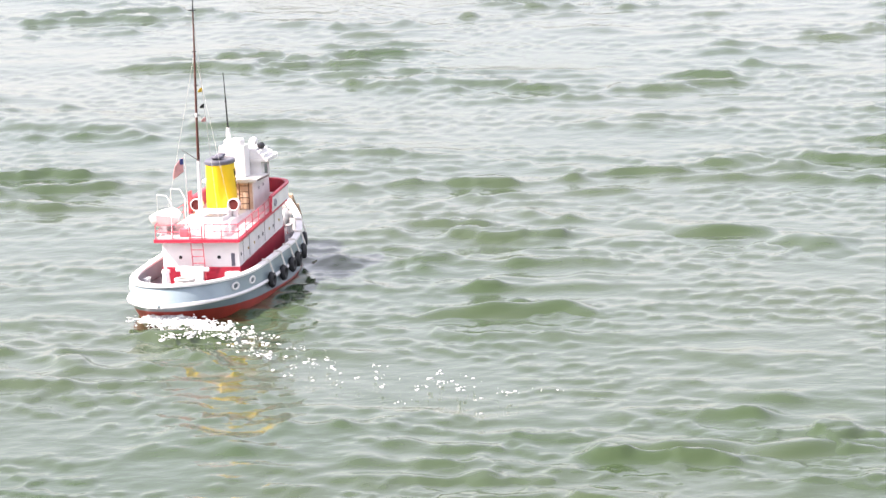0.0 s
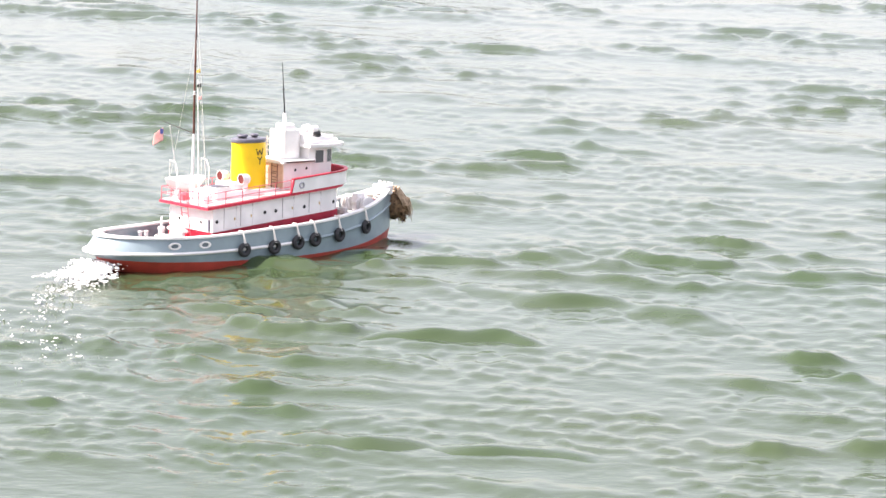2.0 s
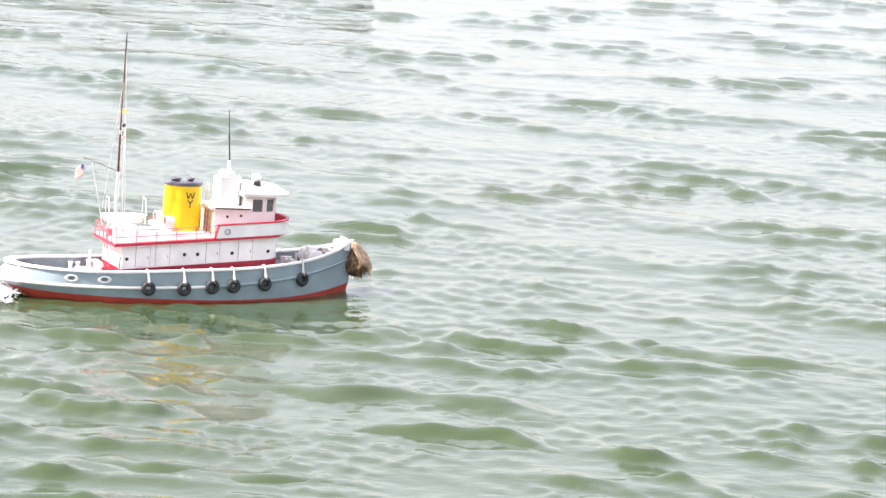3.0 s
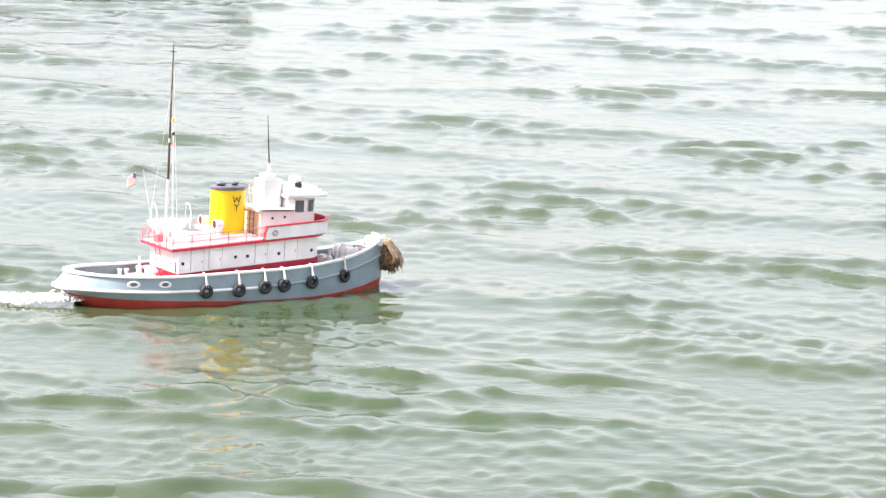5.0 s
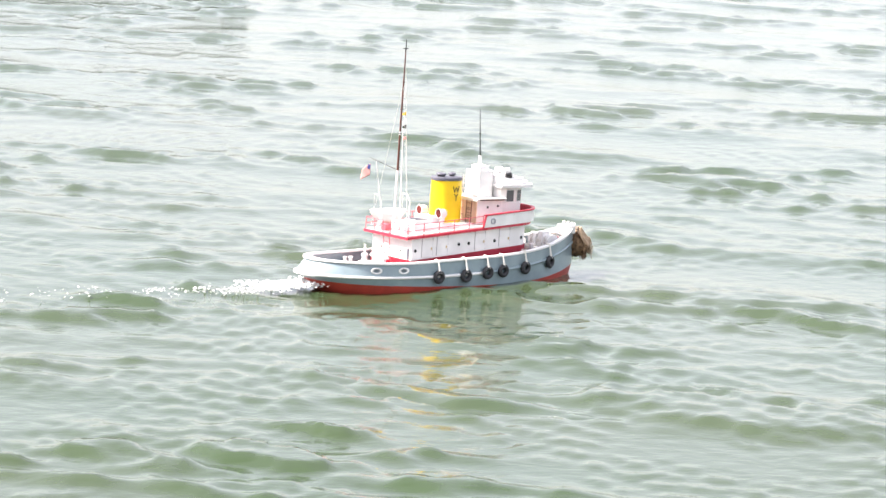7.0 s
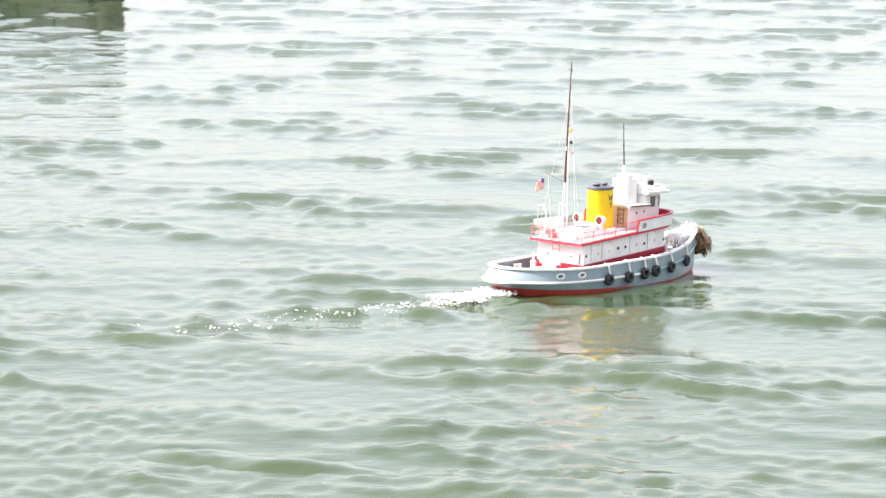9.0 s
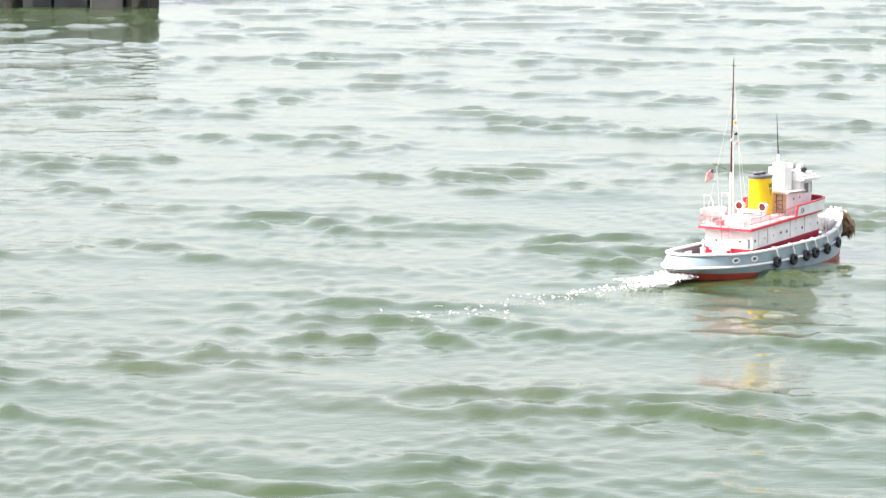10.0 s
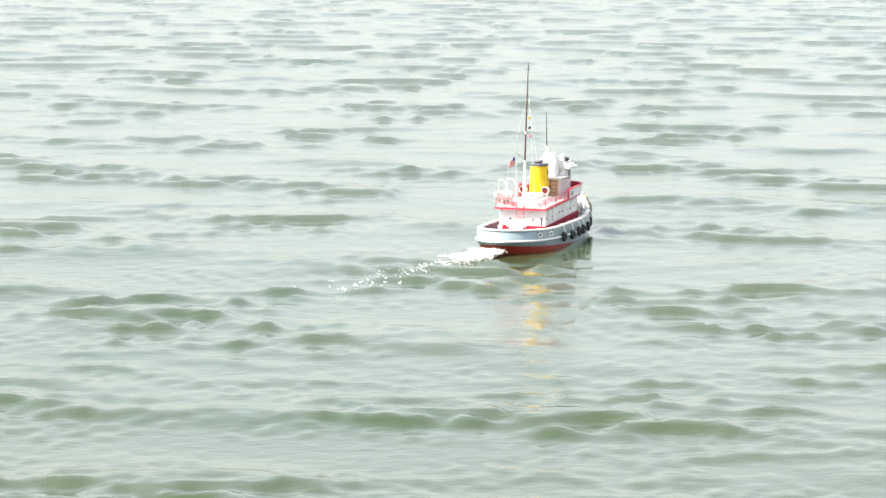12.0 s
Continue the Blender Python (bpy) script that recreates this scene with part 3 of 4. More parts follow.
def oval_loft(levels, n=32):
    bm = bmesh.new()
    rows = [[bm.verts.new((x, y, z)) for x, y in oval(cx, 0, a, b, n)] for cx, a, b, z in levels]
    for r, s in zip(rows, rows[1:]):
        for i in range(n):
            bm.faces.new((r[i], r[(i + 1) % n], s[(i + 1) % n], s[i]))
    bm.faces.new(rows[0][::-1])
    bm.faces.new(rows[-1])
    return bm


funnel = part("funnel", oval_loft([(0.004, 0.062, 0.042, 0.190), (0.004, 0.0615, 0.041, 0.25), (0.004, 0.061, 0.0395, 0.31), (0.003, 0.060, 0.038, 0.356)]), YELLOW, tug, "bright yellow funnel", smooth=True)
part("funnel_cap", oval_loft([(0.003, 0.061, 0.0385, 0.3562), (0.003, 0.0635, 0.0415, 0.358), (0.003, 0.0635, 0.0415, 0.3655), (0.003, 0.060, 0.038, 0.369)]), DARK_GREY, funnel, "dark grey funnel cap", smooth=True)
for x, y in ((-0.022, 0.0), (0.028, 0.004)):
    pipe = part("exhaust_pipe", ring(bmesh.new(), pose(x, y, 0.377), 0.014 if x < 0 else 0.010, 0.004, 18, 8), DARK_GREY, funnel, smooth=True)
    part("pipe_wall", rod(bmesh.new(), (x, y, 0.367), (x, y, 0.379), 0.013 if x < 0 else 0.009, n=16), BLACK, pipe)


def funnel_badge(side):
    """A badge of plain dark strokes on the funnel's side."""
    b = 0.0400
    strokes = [((-0.014, 0.338), (-0.008, 0.318)), ((-0.008, 0.318), (0.0, 0.334)), ((0.0, 0.334), (0.008, 0.318)), ((0.008, 0.318), (0.014, 0.338)),
               ((-0.009, 0.312), (0.0, 0.303)), ((0.009, 0.312), (0.0, 0.303)), ((0.0, 0.303), (0.0, 0.288))]
    bm = bmesh.new()
    for (xa, za), (xb, zb) in strokes:
        xa, xb = xa + 0.018, xb + 0.018
        ya, yb = (b * math.sqrt(1 - ((x - 0.004) / 0.061) ** 2) * (1 - 0.035 * (z - 0.3) / 0.05) - 0.0004 for x, z in ((xa, za), (xb, zb)))
        rod(bm, (xa, side * ya, za), (xb, side * yb, zb), 0.0018, n=6)
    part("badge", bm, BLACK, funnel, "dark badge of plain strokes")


funnel_badge(-1)
funnel_badge(1)


def cowl(side):
    x, y, z = -0.066, side * 0.054, 0.248
    bm = rod(bmesh.new(), (x + 0.016, y, 0.185), (x + 0.016, y, z - 0.004), 0.009, n=14)
    ball(bm, (x + 0.020, y, z), 0.0160, 0.85, 1, 1, 16)
    c = part("cowl_vent", bm, WHITE, tug, "white cowl vent with red mouth, darkened for the hood's shade", smooth=True)
    m = pose(x, y, z, 0, 90, 0)
    part("bell", ring(bmesh.new(), m, 0.0162, 0.0016, 22, 8), WHITE, c, smooth=True)
    bm = bmesh.new()
    bmesh.ops.create_cone(bm, cap_ends=False, segments=22, radius1=0.0155, radius2=0.0155, depth=0.014, matrix=pose(x + 0.007, y, z, 0, 90, 0))
    part("hood", bm, WHITE, c, smooth=True)
    # red mouth; the hood's inner shade is darkened into its colour
    bm = rod(bmesh.new(), (x + 0.0015, y, z), (x + 0.009, y, z), 0.0152, n=20)
    part("mouth", bm, material("cowl_red_shaded", (0.12, 0.012, 0.010), 0.9) if side < 0 else bpy.data.materials["cowl_red_shaded"], c)


cowl(-1)
cowl(1)

# engine casing, skylight and lockers on the boat deck
casing = part("engine_casing", box(bmesh.new(), -0.165, 0.085, -0.062, 0.062, 0.176, 0.214, 0.003), WHITE, tug, "white engine casing")
part("casing_top", box(bmesh.new(), -0.090, -0.030, -0.046, 0.046, 0.2142, 0.236, 0.004), WHITE, casing)
sky_l = part("skylight", box(bmesh.new(), -0.160, -0.095, -0.050, 0.010, 0.2142, 0.226, 0.002), WHITE, casing)
for i in range(4):
    part("slat", box(bmesh.new(), -0.156 + i * 0.015, -0.146 + i * 0.015, -0.046, 0.006, 0.2262, 0.2285), DARK_GREY, sky_l)
part("vent_box", box(bmesh.new(), -0.225, -0.195, -0.075, -0.050, 0.182, 0.208, 0.002), WHITE, tug)
part("vent_box", box(bmesh.new(), -0.225, -0.20, 0.03, 0.055, 0.182, 0.204, 0.002), PINK, tug)
for y in (-0.08, -0.03, 0.045):
    part("vent_pipe", rod(bmesh.new(), (-0.185, y, 0.18), (-0.185, y, 0.222), 0.0045, n=10), WHITE, tug, smooth=True)


def lifeboat():
    bm = bmesh.new()
    cx, cy, half, rows = -0.150, 0.120, 0.078, []
    for k in range(7):
        s = k / 6
        row = []
        for i in range(29):
            u = -1 + 2 * i / 28
            w = 0.040 * (1 - abs(u) ** 2.4) ** 0.8
            a = math.pi * s
            row.append(bm.verts.new((cx + half * u * (1 - 0.12 * math.sin(a)), cy + w * math.cos(a), 0.230 + 0.012 * u * u - 0.036 * math.sin(a) * (1 - 0.45 * u * u))))
        rows.append(row)
    for a, b in zip(rows, rows[1:]):
        for i in range(28):
            bm.faces.new((a[i], a[i + 1], b[i + 1], b[i]))
    boat = part("lifeboat", bm, WHITE, tug, "white lifeboat under a pale cover", smooth=True)
    bm = bmesh.new()
    rows = []
    for s in (-1, -0.5, 0, 0.5, 1):
        rows.append([bm.verts.new((cx + half * 1.01 * u, cy + s * 0.041 * (1 - abs(u) ** 2.4) ** 0.8, 0.2305 + 0.012 * u * u + 0.016 * (1 - s * s) * (1 - u * u)))
                     for u in (-1 + 2 * i / 28 for i in range(29))])
    for a, b in zip(rows, rows[1:]):
        for i in range(28):
            bm.faces.new((a[i], a[i + 1], b[i + 1], b[i]))
    part("cover", bm, WHITE, boat, smooth=True)
    part("keel", box(bmesh.new(), cx - 0.068, cx + 0.068, cy - 0.0015, cy + 0.0015, 0.190, 0.200), WHITE, boat)
    for x in (-0.212, -0.090):
        bm = rod(bmesh.new(), (x, 0.082, 0.180), (x, 0.078, 0.272), 0.0016, 0.0014, 8)
        rod(bm, (x, 0.078, 0.271), (x, 0.092, 0.296), 0.0014, 0.0012, 8)
        rod(bm, (x, 0.0915, 0.2955), (x, 0.120, 0.298), 0.0012, 0.001, 8)
        d = part("davit", bm, WHITE, boat)
        part("fall", rod(bmesh.new(), (x, 0.119, 0.298), (x, 0.120, 0.247), 0.0006, n=5), PALE_ROPE, d)
    for x in (-0.19, -0.11):
        part("chock", box(bmesh.new(), x - 0.004, x + 0.004, 0.104, 0.122, 0.180, 0.212), WHITE, boat)


lifeboat()

# ---- mast, gaff, flags, stays ----
mast = part("mast", rod(bmesh.new(), (-0.2165, -0.004, 0.185), (-0.2165, -0.008, 0.392), 0.0048, 0.0042, 10), WHITE, tug, "white lower mast", smooth=True)
part("mast_lower_spar", rod(bmesh.new(), (-0.2165, -0.008, 0.3925), (-0.218, -0.010, 0.512), 0.0042, 0.0036, 10), SPAR, mast, "dark varnished spar", smooth=True)
part("mast_band", rod(bmesh.new(), (-0.218, -0.010, 0.5122), (-0.218, -0.010, 0.524), 0.0037, n=10), WHITE, mast)
part("mast_upper_spar", rod(bmesh.new(), (-0.218, -0.010, 0.5242), (-0.219, -0.014, 0.690), 0.0034, 0.0028, 10), SPAR, mast, smooth=True)
part("topmast", rod(bmesh.new(), (-0.219, -0.014, 0.6902), (-0.220, -0.016, 0.800), 0.0026, 0.0019, 10), SPAR, mast)
part("truck", rod(bmesh.new(), (-0.220, -0.016, 0.8002), (-0.220, -0.017, 0.836), 0.0022, 0.0012, 8), BLACK, mast)
for z, w in ((0.805, 0.012), (0.692, 0.007), (0.600, 0.007), (0.518, 0.007)):
    bm = rod(bmesh.new(), (-0.219, -0.014 - w, z), (-0.219, -0.014 + w, z), 0.0013, n=6)
    rod(bm, (-0.219 - w, -0.014, z), (-0.219 + w, -0.014, z), 0.0013, n=6)
    part("crosstree", bm, BLACK, mast)
part("gaff", rod(bmesh.new(), (-0.219, -0.008, 0.394), (-0.335, 0.0, 0.437), 0.0010, 0.0006, 8), SPAR, mast, "dark gaff")
part("mast_derrick", rod(bmesh.new(), (-0.190, -0.004, 0.182), (-0.204, -0.006, 0.560), 0.0021, 0.0014, 8), WHITE, mast, "white thin derrick post")


def flag(x, y, z, w, h, mat, name="flag", sway=0.5):
    """A limp cloth with soft folds, hung by its upper fore corner."""
    bm = bmesh.new()
    n, k = 10, 8
    rows = [[bm.verts.new((x - 0.75 * w * i / n, y + 0.66 * w * i / n + 0.004 * math.sin(5.5 * i / n + j * 0.4) * i / n, z - h * j / k - sway * h * (i / n) ** 1.3)) for i in range(n + 1)] for j in range(k + 1)]
    for a, b in zip(rows, rows[1:]):
        for i in range(n):
            bm.faces.new((a[i], a[i + 1], b[i + 1], b[i]))
    ob = part(name, bm, mat, tug, smooth=True)
    thick = ob.modifiers.new("cloth", "SOLIDIFY")
    thick.thickness = 0.0006
    return ob


ensign = flag(-0.326, 0.0, 0.414, 0.029, 0.038, FLAG_RED, "ensign")
tagged(ensign, "small limp faded red ensign")
bm = bmesh.new()
box(bm, -0.005, 0.005, -0.0014, 0.0014, -0.0075, 0.0075)
bm.transform(pose(-0.3300, 0.0036, 0.4040, 0, 0, -41))
part("canton", bm, FLAG_BLUE, ensign)
for z, mat in ((0.592, FLAG_YELLOW), (0.548, BLACK), (0.510, FLAG_RED)):
    s_ = (0.806 - z) / (0.806 - 0.20)
    flag(-0.219 + 0.024 * s_, -0.014 - 0.038 * s_, z, 0.010, 0.011, mat, "signal_flag", 0.1)


def stay(a, b, r=0.0003, mat=PALE_ROPE):
    part("stay", rod(bmesh.new(), a, b, r, n=5), mat, mast)


stay((-0.219, -0.014, 0.806), (-0.195, -0.052, 0.20), 0.0007)
stay((-0.219, -0.014, 0.690), (-0.238, 0.095, 0.195), 0.0004)
stay((-0.219, -0.014, 0.690), (-0.238, -0.110, 0.195), 0.0004)
part("ensign_staff", rod(bmesh.new(), (-0.300, 0.003, 0.420), (-0.241, 0.022, 0.186), 0.0012, n=6), WHITE, mast, "thin white ensign staff")


# ---- gear on the after deck and the foredeck ----
def bitt(x, y, z, h=0.030, r=0.006, gap=0.024, mat=WHITE):
    bm = box(bmesh.new(), x - gap / 2 - r * 1.6, x + gap / 2 + r * 1.6, y - r * 1.7, y + r * 1.7, z, z + 0.004, 0.001)
    b = part("bitt", bm, mat, tug)
    for dx in (-gap / 2, gap / 2):
        bm = rod(bmesh.new(), (x + dx, y, z + 0.003), (x + dx, y, z + h), r, n=12)
        rod(bm, (x + dx, y, z + h), (x + dx, y, z + h + 0.004), r * 1.35, n=12)
        part("post", bm, mat, b)


for x in (-0.46, -0.30):
    for side in (-1, 1):
        bitt(x, side * (side_y(P_INNER, x) - 0.020), DECK_Z(x), mat=WHITE if x > -0.4 else DARK_GREY)
for side in (-1, 1):
    bitt(0.395, side * 0.078, DECK_Z(0.395))
# towing bitt with coiled hawser
tb = part("towing_bitt", box(bmesh.new(), -0.262, -0.250, -0.018, 0.046, DECK_Z(-0.25), 0.105, 0.002), WHITE, tug, "white towing bitt")
part("cross_bar", rod(bmesh.new(), (-0.256, -0.034, 0.096), (-0.256, 0.060, 0.096), 0.006, n=12), WHITE, tb)
for i in range(5):
    part("hawser_turn", ring(bmesh.new(), pose(-0.300, 0.022, DECK_Z(-0.3) + 0.006 + 0.006 * i), 0.026 - 0.002 * (i % 2), 0.0036, 24, 6), PALE_ROPE, tb, smooth=True)
cap = part("capstan", rod(bmesh.new(), (-0.262, 0.088, DECK_Z(-0.26)), (-0.262, 0.088, 0.088), 0.013, 0.009, 16), WHITE, tug, "white capstan", smooth=True)
part("drum_head", rod(bmesh.new(), (-0.262, 0.088, 0.088), (-0.262, 0.088, 0.097), 0.012, 0.011, 16), WHITE, cap, smooth=True)
part("spindle", rod(bmesh.new(), (-0.262, 0.088, 0.097), (-0.262, 0.088, 0.128), 0.0036, n=10), WHITE, cap)
part("deck_locker", box(bmesh.new(), -0.262, -0.232, -0.118, -0.080, DECK_Z(-0.25), 0.088, 0.003), WHITE, tug)
part("hatch", box(bmesh.new(), -0.44, -0.37, -0.036, 0.036, DECK_Z(-0.4), 0.066, 0.003), GREY, tug)
for x, y in ((-0.222, -0.118), (-0.19, -0.126), (-0.165, -0.130)):
    part("coil", ring(bmesh.new(), pose(x, y, DECK_Z(x) + 0.008), 0.011, 0.005, 16, 6), PALE_ROPE, tug, smooth=True)


def windlass():
    z = DECK_Z(0.45)
    w = part("windlass", box(bmesh.new(), 0.425, 0.482, -0.034, 0.034, z, z + 0.014, 0.003), WHITE, tug, "white anchor windlass")
    part("drum", rod(bmesh.new(), (0.452, -0.050, z + 0.038), (0.452, 0.050, z + 0.038), 0.017, n=18), PALE_ROPE, w, smooth=True)
    for y in (-0.052, -0.022, 0.022, 0.052):
        part("flange", rod(bmesh.new(), (0.452, y - 0.003, z + 0.038), (0.452, y + 0.003, z + 0.038), 0.026, n=20), WHITE, w, smooth=True)
    part("gearbox", box(bmesh.new(), 0.436, 0.470, -0.014, 0.014, z + 0.014, z + 0.072, 0.004), WHITE, w)
    for y in (-0.036, 0.036):
        part("brake_wheel", ring(bmesh.new(), pose(0.484, y, z + 0.046, 0, 90, 0), 0.010, 0.002, 16, 6), CRIMSON, w)
        part("side_frame", box(bmesh.new(), 0.430, 0.476, y - 0.003, y + 0.003, z + 0.010, z + 0.062, 0.003), WHITE, w)


def rope_heap(x, y, z, r, seed):
    """A loose heap of pale rope, turn over turn."""
    rng = random.Random(seed)
    heap = None
    for i in range(6):
        m = pose(x + rng.uniform(-0.004, 0.004), y + rng.uniform(-0.004, 0.004), z + 0.004 + 0.0055 * i, rng.uniform(-12, 12), rng.uniform(-12, 12), 0)
        coil = part("rope_heap" if heap is None else "rope_turn", ring(bmesh.new(), m, r * (1 - 0.09 * i), 0.0036, 20, 6), PALE_ROPE, heap or tug, smooth=True)
        heap = heap or coil


rope_heap(0.385, 0.0, DECK_Z(0.38) + 0.004, 0.024, 1)
rope_heap(0.515, 0.022, DECK_Z(0.51) + 0.016, 0.020, 2)
rope_heap(0.515, -0.024, DECK_Z(0.51) + 0.014, 0.019, 4)
windlass()
for side in (-1, 1):
    part("bow_vent", rod(bmesh.new(), (0.375, side * 0.03, DECK_Z(0.37)), (0.375, side * 0.03, DECK_Z(0.37) + 0.045), 0.008, n=12), WHITE, tug, smooth=True)
    for x in (0.43, 0.49, 0.54):
        y = side * (side_y(P_INNER, x) - 0.002)
        part("bulwark_stay", slab(bmesh.new(), [(x - 0.0015, y), (x + 0.0015, y), (x + 0.0015, y - side * 0.016), (x - 0.0015, y - side * 0.016)], DECK_Z(x), CAP_Z(x) - 0.004), WHITE, tug)
part("bow_cleat_block", box(bmesh.new(), 0.535, 0.575, -0.030, 0.030, CAP_Z(0.55) - 0.012, CAP_Z(0.56) + 0.016, 0.005), WHITE, tug)
bm = bmesh.new()
for y in (-0.022, 0.0, 0.022):
    rod(bm, (0.560, y, CAP_Z(0.56)), (0.562, y, CAP_Z(0.56) + 0.026), 0.005, n=10)
part("bow_bollard", bm, WHITE, tug)


# ---- foam ----
def foam_patch(name, long, wide, clumps, per_clump, size, seed, dense_end=0.0):
    """White froth in ragged clumps of small flat bubbles; dense_end draws them to the fore end."""
    rng = random.Random(seed)
    verts, faces = [], []
    base = bmesh.new()
    bmesh.ops.create_icosphere(base, subdivisions=1, radius=1)
    base.verts.ensure_lookup_table()
    unit = [v.co.copy() for v in base.verts]
    tris = [[v.index for v in f.verts] for f in base.faces]
    base.free()
    for c in range(clumps):
        u = rng.random() ** (1 + dense_end)
        cx, cy = long / 2 - long * u, rng.gauss(0, wide / 3.2) * (0.55 + 0.45 * u if dense_end else 1)
        stretch, turn = rng.uniform(0.5, 1.6), rng.uniform(-0.5, 0.5)
        spread = size * rng.uniform(1.5, 5.0)
        for k in range(rng.randint(max(1, per_clump // 3), per_clump)):
            dx, dy = rng.gauss(0, spread) * stretch, rng.gauss(0, spread * 0.55)
            x, y = cx + dx * math.cos(turn) - dy * math.sin(turn), cy + dx * math.sin(turn) + dy * math.cos(turn)
            r = size * (0.18 + 0.9 * rng.random() ** 2.5)
            m = pose(x, y, rng.uniform(0.010, 0.020) + (0.010 * (1 - u) * rng.random() if dense_end else 0), rng.uniform(-20, 20), rng.uniform(-20, 20), rng.uniform(0, 360)) @ Matrix.Diagonal((r * (1 + rng.random()), r, r * rng.uniform(0.3, 0.6), 1))
            start = len(verts)
            verts += [tuple(m @ (q * rng.uniform(0.8, 1.2))) for q in unit]
            faces += [[start + i for i in t] for t in tris]
    mesh = bpy.data.meshes.new(name)
    mesh.from_pydata(verts, [], faces)
    mesh.materials.append(FOAM)
    mesh.shade_smooth()
    return tagged(new(name, mesh), "white churned foam of the propeller wash", "foam", kind="stuff")


wash = foam_patch("stern_wash", 0.25, 0.14, 150, 26, 0.0064, 11, 1.0)
trail = [foam_patch("wake_foam", 0.19, 0.12 + 0.016 * i, max(7, int(28 * 0.70 ** i)), max(5, 11 - i), 0.0046, 20 + i) for i in range(9)]


def wave_ridge(name, long, wide, high, seed):
    """One steep swell of the tug's own wash: a curved crest that sinks into the water at its edges."""
    rng = np.random.default_rng(seed)
    xs, ys = np.linspace(-long, long, 150), np.linspace(-wide * 3.2, wide * 3.2, 56)
    X, Y = np.meshgrid(xs, ys)
    crest = 0.05 * np.sin(2.6 * X / long + 0.6) + 0.030 * np.sin(9 * X + rng.uniform(0, 6)) + 0.016 * np.sin(21 * X + rng.uniform(0, 6))
    swell = 0.75 + 0.28 * np.sin(7.0 * X + rng.uniform(0, 6)) + 0.20 * np.sin(16 * X + rng.uniform(0, 6))
    V = (Y - crest) / wide
    Z = high * np.exp(-(X / (0.55 * long)) ** 2) * swell * np.exp(-np.where(V < 0, V * 1.15, V * 0.8) ** 2)
    for i in range(26):
        k, way = 2 * math.pi / rng.uniform(0.07, 0.26), rng.uniform(0, 6.283)
        Z += 0.020 / k * np.sin(k * (X * math.cos(way) + Y * math.sin(way)) + rng.uniform(0, 6.283)) * np.clip(Z / 0.01, 0, 1)
    Z -= 0.0095
    idx = np.arange(X.size).reshape(X.shape)
    faces = np.stack([idx[:-1, :-1], idx[:-1, 1:], idx[1:, 1:], idx[1:, :-1]], -1).reshape(-1, 4)
    mesh = bpy.data.meshes.new(name)
    mesh.from_pydata(np.stack([X, Y, Z], -1).reshape(-1, 3).tolist(), [], faces.tolist())
    mesh.materials.append(WATER)
    mesh.shade_smooth()
    return tagged(new(name, mesh), "smooth green swell from the turning tug's wash", "wave", kind="stuff")


ridge_a = wave_ridge("wash_swell", 0.64, 0.095, 0.052, 3)
ridge_b = wave_ridge("wash_swell", 0.42, 0.072, 0.040, 8)
ridge_c = wave_ridge("wash_swell", 0.52, 0.075, 0.041, 14)
ridge_d = wave_ridge("wash_swell", 0.50, 0.085, 0.046, 21)


# ---- what moves ----
BOAT_ROWS = [
    (0.0, -1.066, 8.707, 10.68, 0.051, -0.239),
    (0.5, -0.982, 9.008, 20.954, -0.332, -0.161),
    (1.0, -0.893, 9.278, 29.548, -1.324, -0.472),
    (1.5, -0.801, 9.521, 38.387, -1.946, -0.787),
    (2.0, -0.701, 9.706, 48.109, -0.886, -0.172),
    (2.5, -0.593, 9.841, 58.315, -1.198, -0.161),
    (3.0, -0.48, 9.963, 69.79, -0.238, -0.184),
    (3.5, -0.358, 10.046, 77.832, -2.261, -0.196),
    (5.5, 0.182, 10.326, 60.527, 0.28, 0.041),
    (6.0, 0.354, 10.428, 59.082, -1.706, -0.559),
    (6.5, 0.569, 10.55, 57.678, -1.161, -0.206),
    (8.5, 1.589, 11.257, 51.132, 0.206, 0.055),
    (9.0, 1.865, 11.501, 48.584, 0.86, -0.46),
    (9.5, 2.153, 11.791, 46.203, 0.909, 0.434),
    (10.0, 2.474, 12.116, 44.778, -0.955, 0.526),
    (10.5, 2.812, 12.504, 42.321, 0.11, 0.048),
    (11.0, 3.163, 12.935, 40.128, 0.118, 0.059),
    (11.5, 3.523, 13.401, 37.844, -0.434, -0.254),
    (12.0, 3.889, 13.888, 35.157, -0.176, -0.124),
]
# how the model floats on its marks: a little down by the head
AFLOAT = pose(0, 0, -0.0075, 0, 1.48, 0)
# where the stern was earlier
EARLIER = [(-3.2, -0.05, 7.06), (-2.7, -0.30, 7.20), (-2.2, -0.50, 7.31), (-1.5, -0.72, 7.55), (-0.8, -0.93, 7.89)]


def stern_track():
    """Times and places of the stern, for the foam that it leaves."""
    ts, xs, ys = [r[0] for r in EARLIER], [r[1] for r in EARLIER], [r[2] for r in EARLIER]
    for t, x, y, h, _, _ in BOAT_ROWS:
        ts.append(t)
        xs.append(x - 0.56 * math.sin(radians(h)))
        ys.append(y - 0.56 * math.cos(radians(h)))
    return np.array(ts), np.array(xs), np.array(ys)


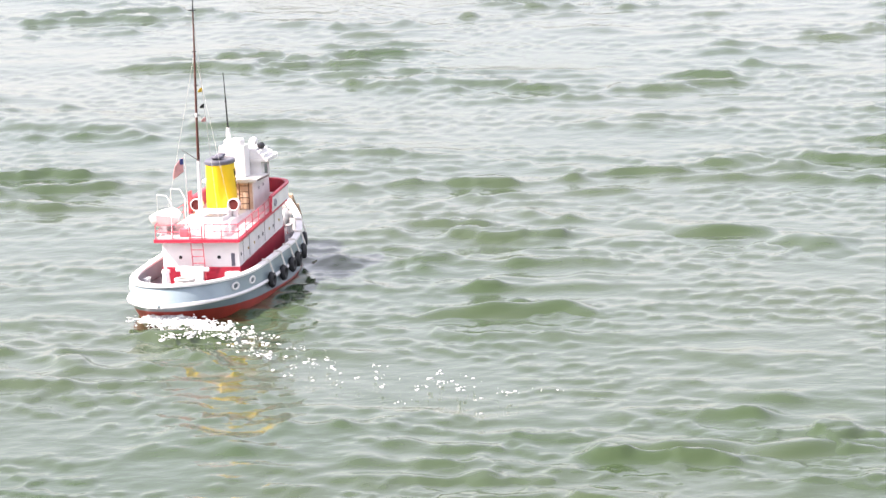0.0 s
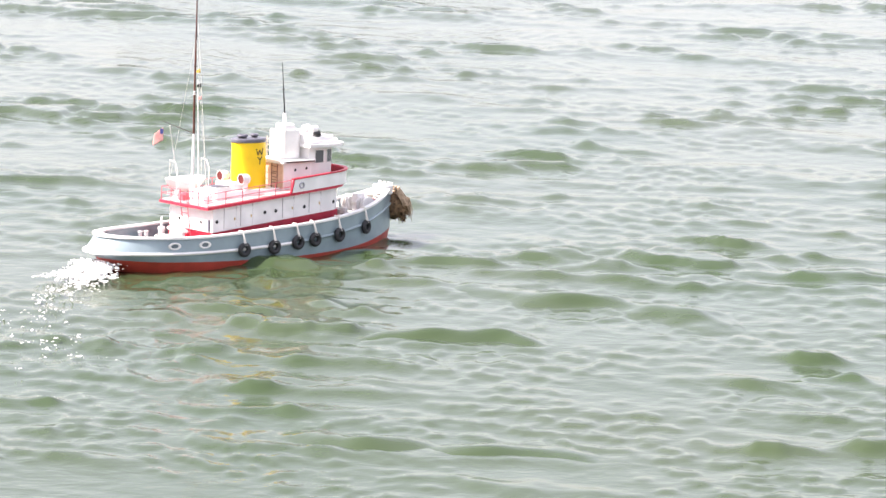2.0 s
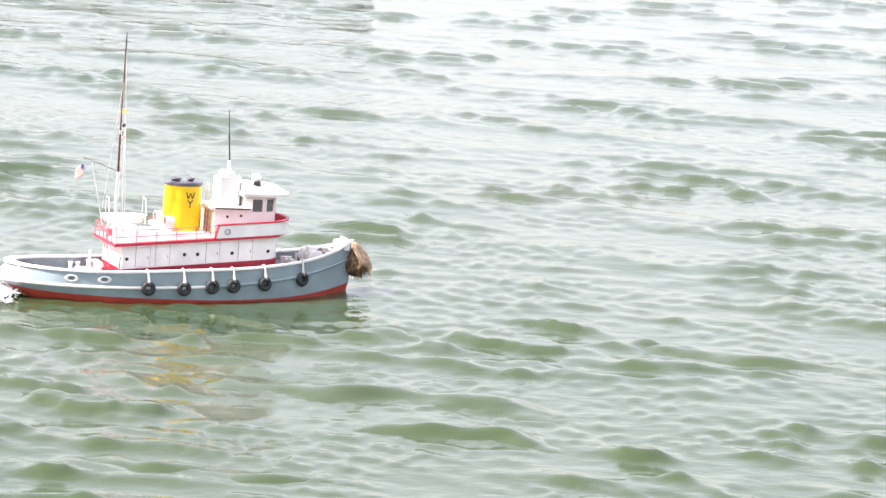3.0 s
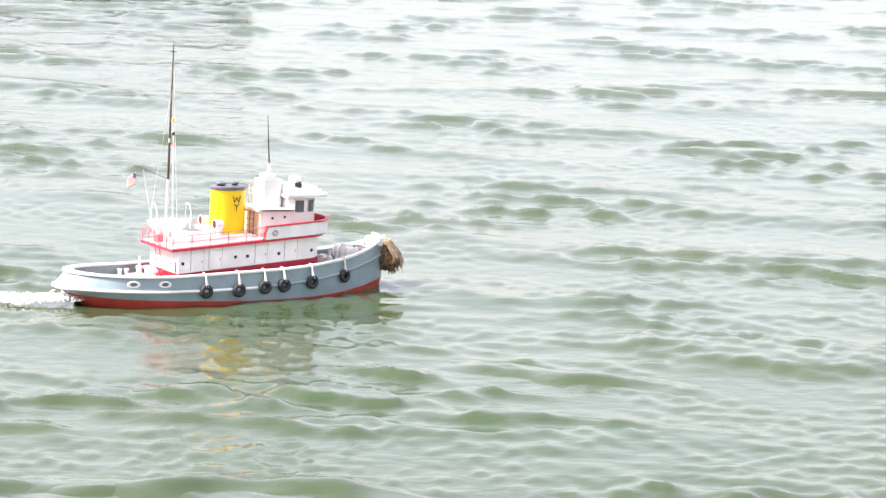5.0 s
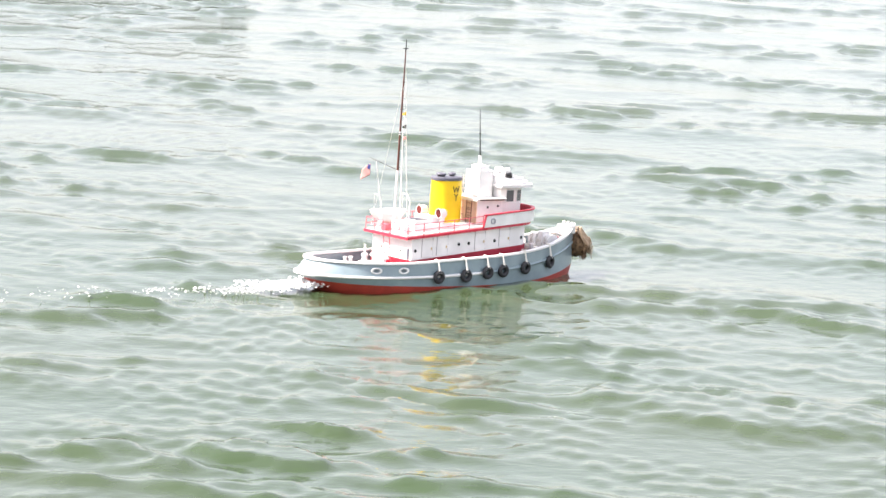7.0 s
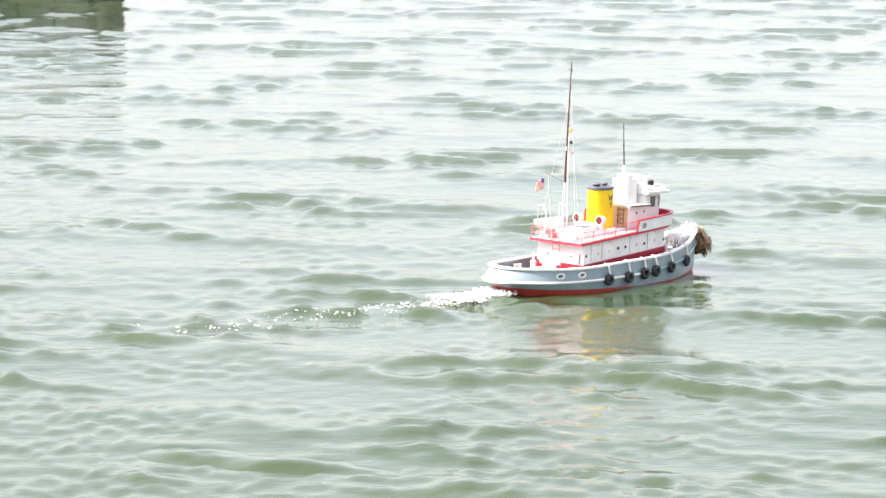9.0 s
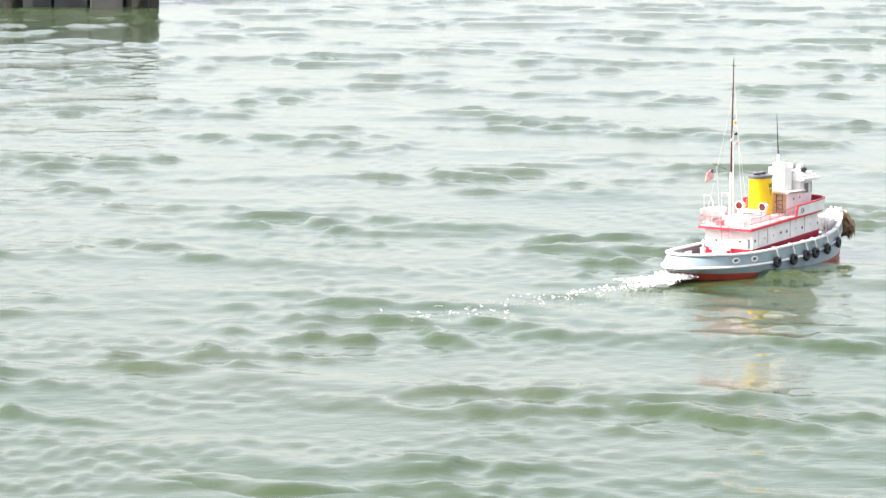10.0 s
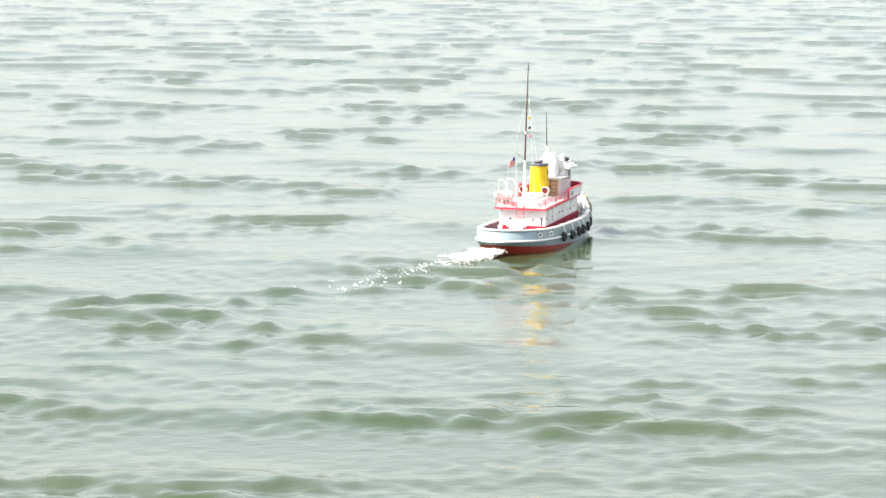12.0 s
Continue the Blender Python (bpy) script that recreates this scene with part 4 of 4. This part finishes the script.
def motions():
    walk(tug, [(t, pose(x, y, -0.001, heel, -trim, 90 - h) @ AFLOAT) for t, x, y, h, heel, trim in BOAT_ROWS])
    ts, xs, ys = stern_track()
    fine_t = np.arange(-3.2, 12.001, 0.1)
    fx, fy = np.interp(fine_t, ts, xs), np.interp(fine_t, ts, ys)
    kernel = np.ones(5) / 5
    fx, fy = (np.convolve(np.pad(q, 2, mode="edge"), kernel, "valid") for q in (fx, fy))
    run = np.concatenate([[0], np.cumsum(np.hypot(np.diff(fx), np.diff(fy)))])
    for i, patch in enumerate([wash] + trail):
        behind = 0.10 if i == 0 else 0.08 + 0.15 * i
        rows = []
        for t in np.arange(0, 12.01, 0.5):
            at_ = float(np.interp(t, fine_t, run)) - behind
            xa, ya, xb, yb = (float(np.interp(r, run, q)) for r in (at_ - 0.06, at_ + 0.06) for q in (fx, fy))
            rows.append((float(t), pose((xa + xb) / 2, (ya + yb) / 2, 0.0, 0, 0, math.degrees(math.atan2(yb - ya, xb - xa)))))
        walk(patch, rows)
    walk(ridge_a, [(0.0, pose(0.42, 9.15, 0, 0, 0, -54)), (1.5, pose(0.45, 9.08, 0, 0, 0, -46)), (2.5, pose(0.25, 8.68, 0, 0, 0, -34)),
                   (3.5, pose(0.18, 8.17, 0, 0, 0, -12)), (5.5, pose(-0.05, 7.10, 0, 0, 0, -8)), (12.0, pose(-1.0, 3.4, 0, 0, 0, -5))])
    walk(ridge_b, [(0.0, pose(-0.22, 8.15, 0, 0, 0, -14)), (1.5, pose(-0.12, 8.50, 0, 0, 0, -6)), (2.5, pose(0.15, 8.15, 0, 0, 0, -14)),
                   (3.5, pose(0.48, 7.75, 0, 0, 0, -18)), (5.5, pose(0.25, 6.80, 0, 0, 0, -8)), (12.0, pose(-0.6, 3.0, 0, 0, 0, -5))])
    walk(ridge_c, [(0.0, pose(0.30, 6.62, 0, 0, 0, -16)), (1.5, pose(0.02, 6.95, 0, 0, 0, -20)), (3.5, pose(-0.28, 7.42, 0, 0, 0, -22)),
                   (5.5, pose(-0.40, 7.30, 0, 0, 0, -16)), (12.0, pose(-1.0, 6.0, 0, 0, 0, -10))])
    walk(ridge_d, [(0.0, pose(1.55, 9.90, 0, 0, 0, -30)), (5.5, pose(0.95, 8.80, 0, 0, 0, -36)), (8.5, pose(0.50, 8.30, 0, 0, 0, -40)),
                   (12.0, pose(0.25, 7.60, 0, 0, 0, -30))])
    walk(water, [(0.0, pose(0, 2.4, 0)), (6.0, pose(-0.6, 0.0, 0)), (12.0, pose(-1.2, -2.4, 0))])


motions()
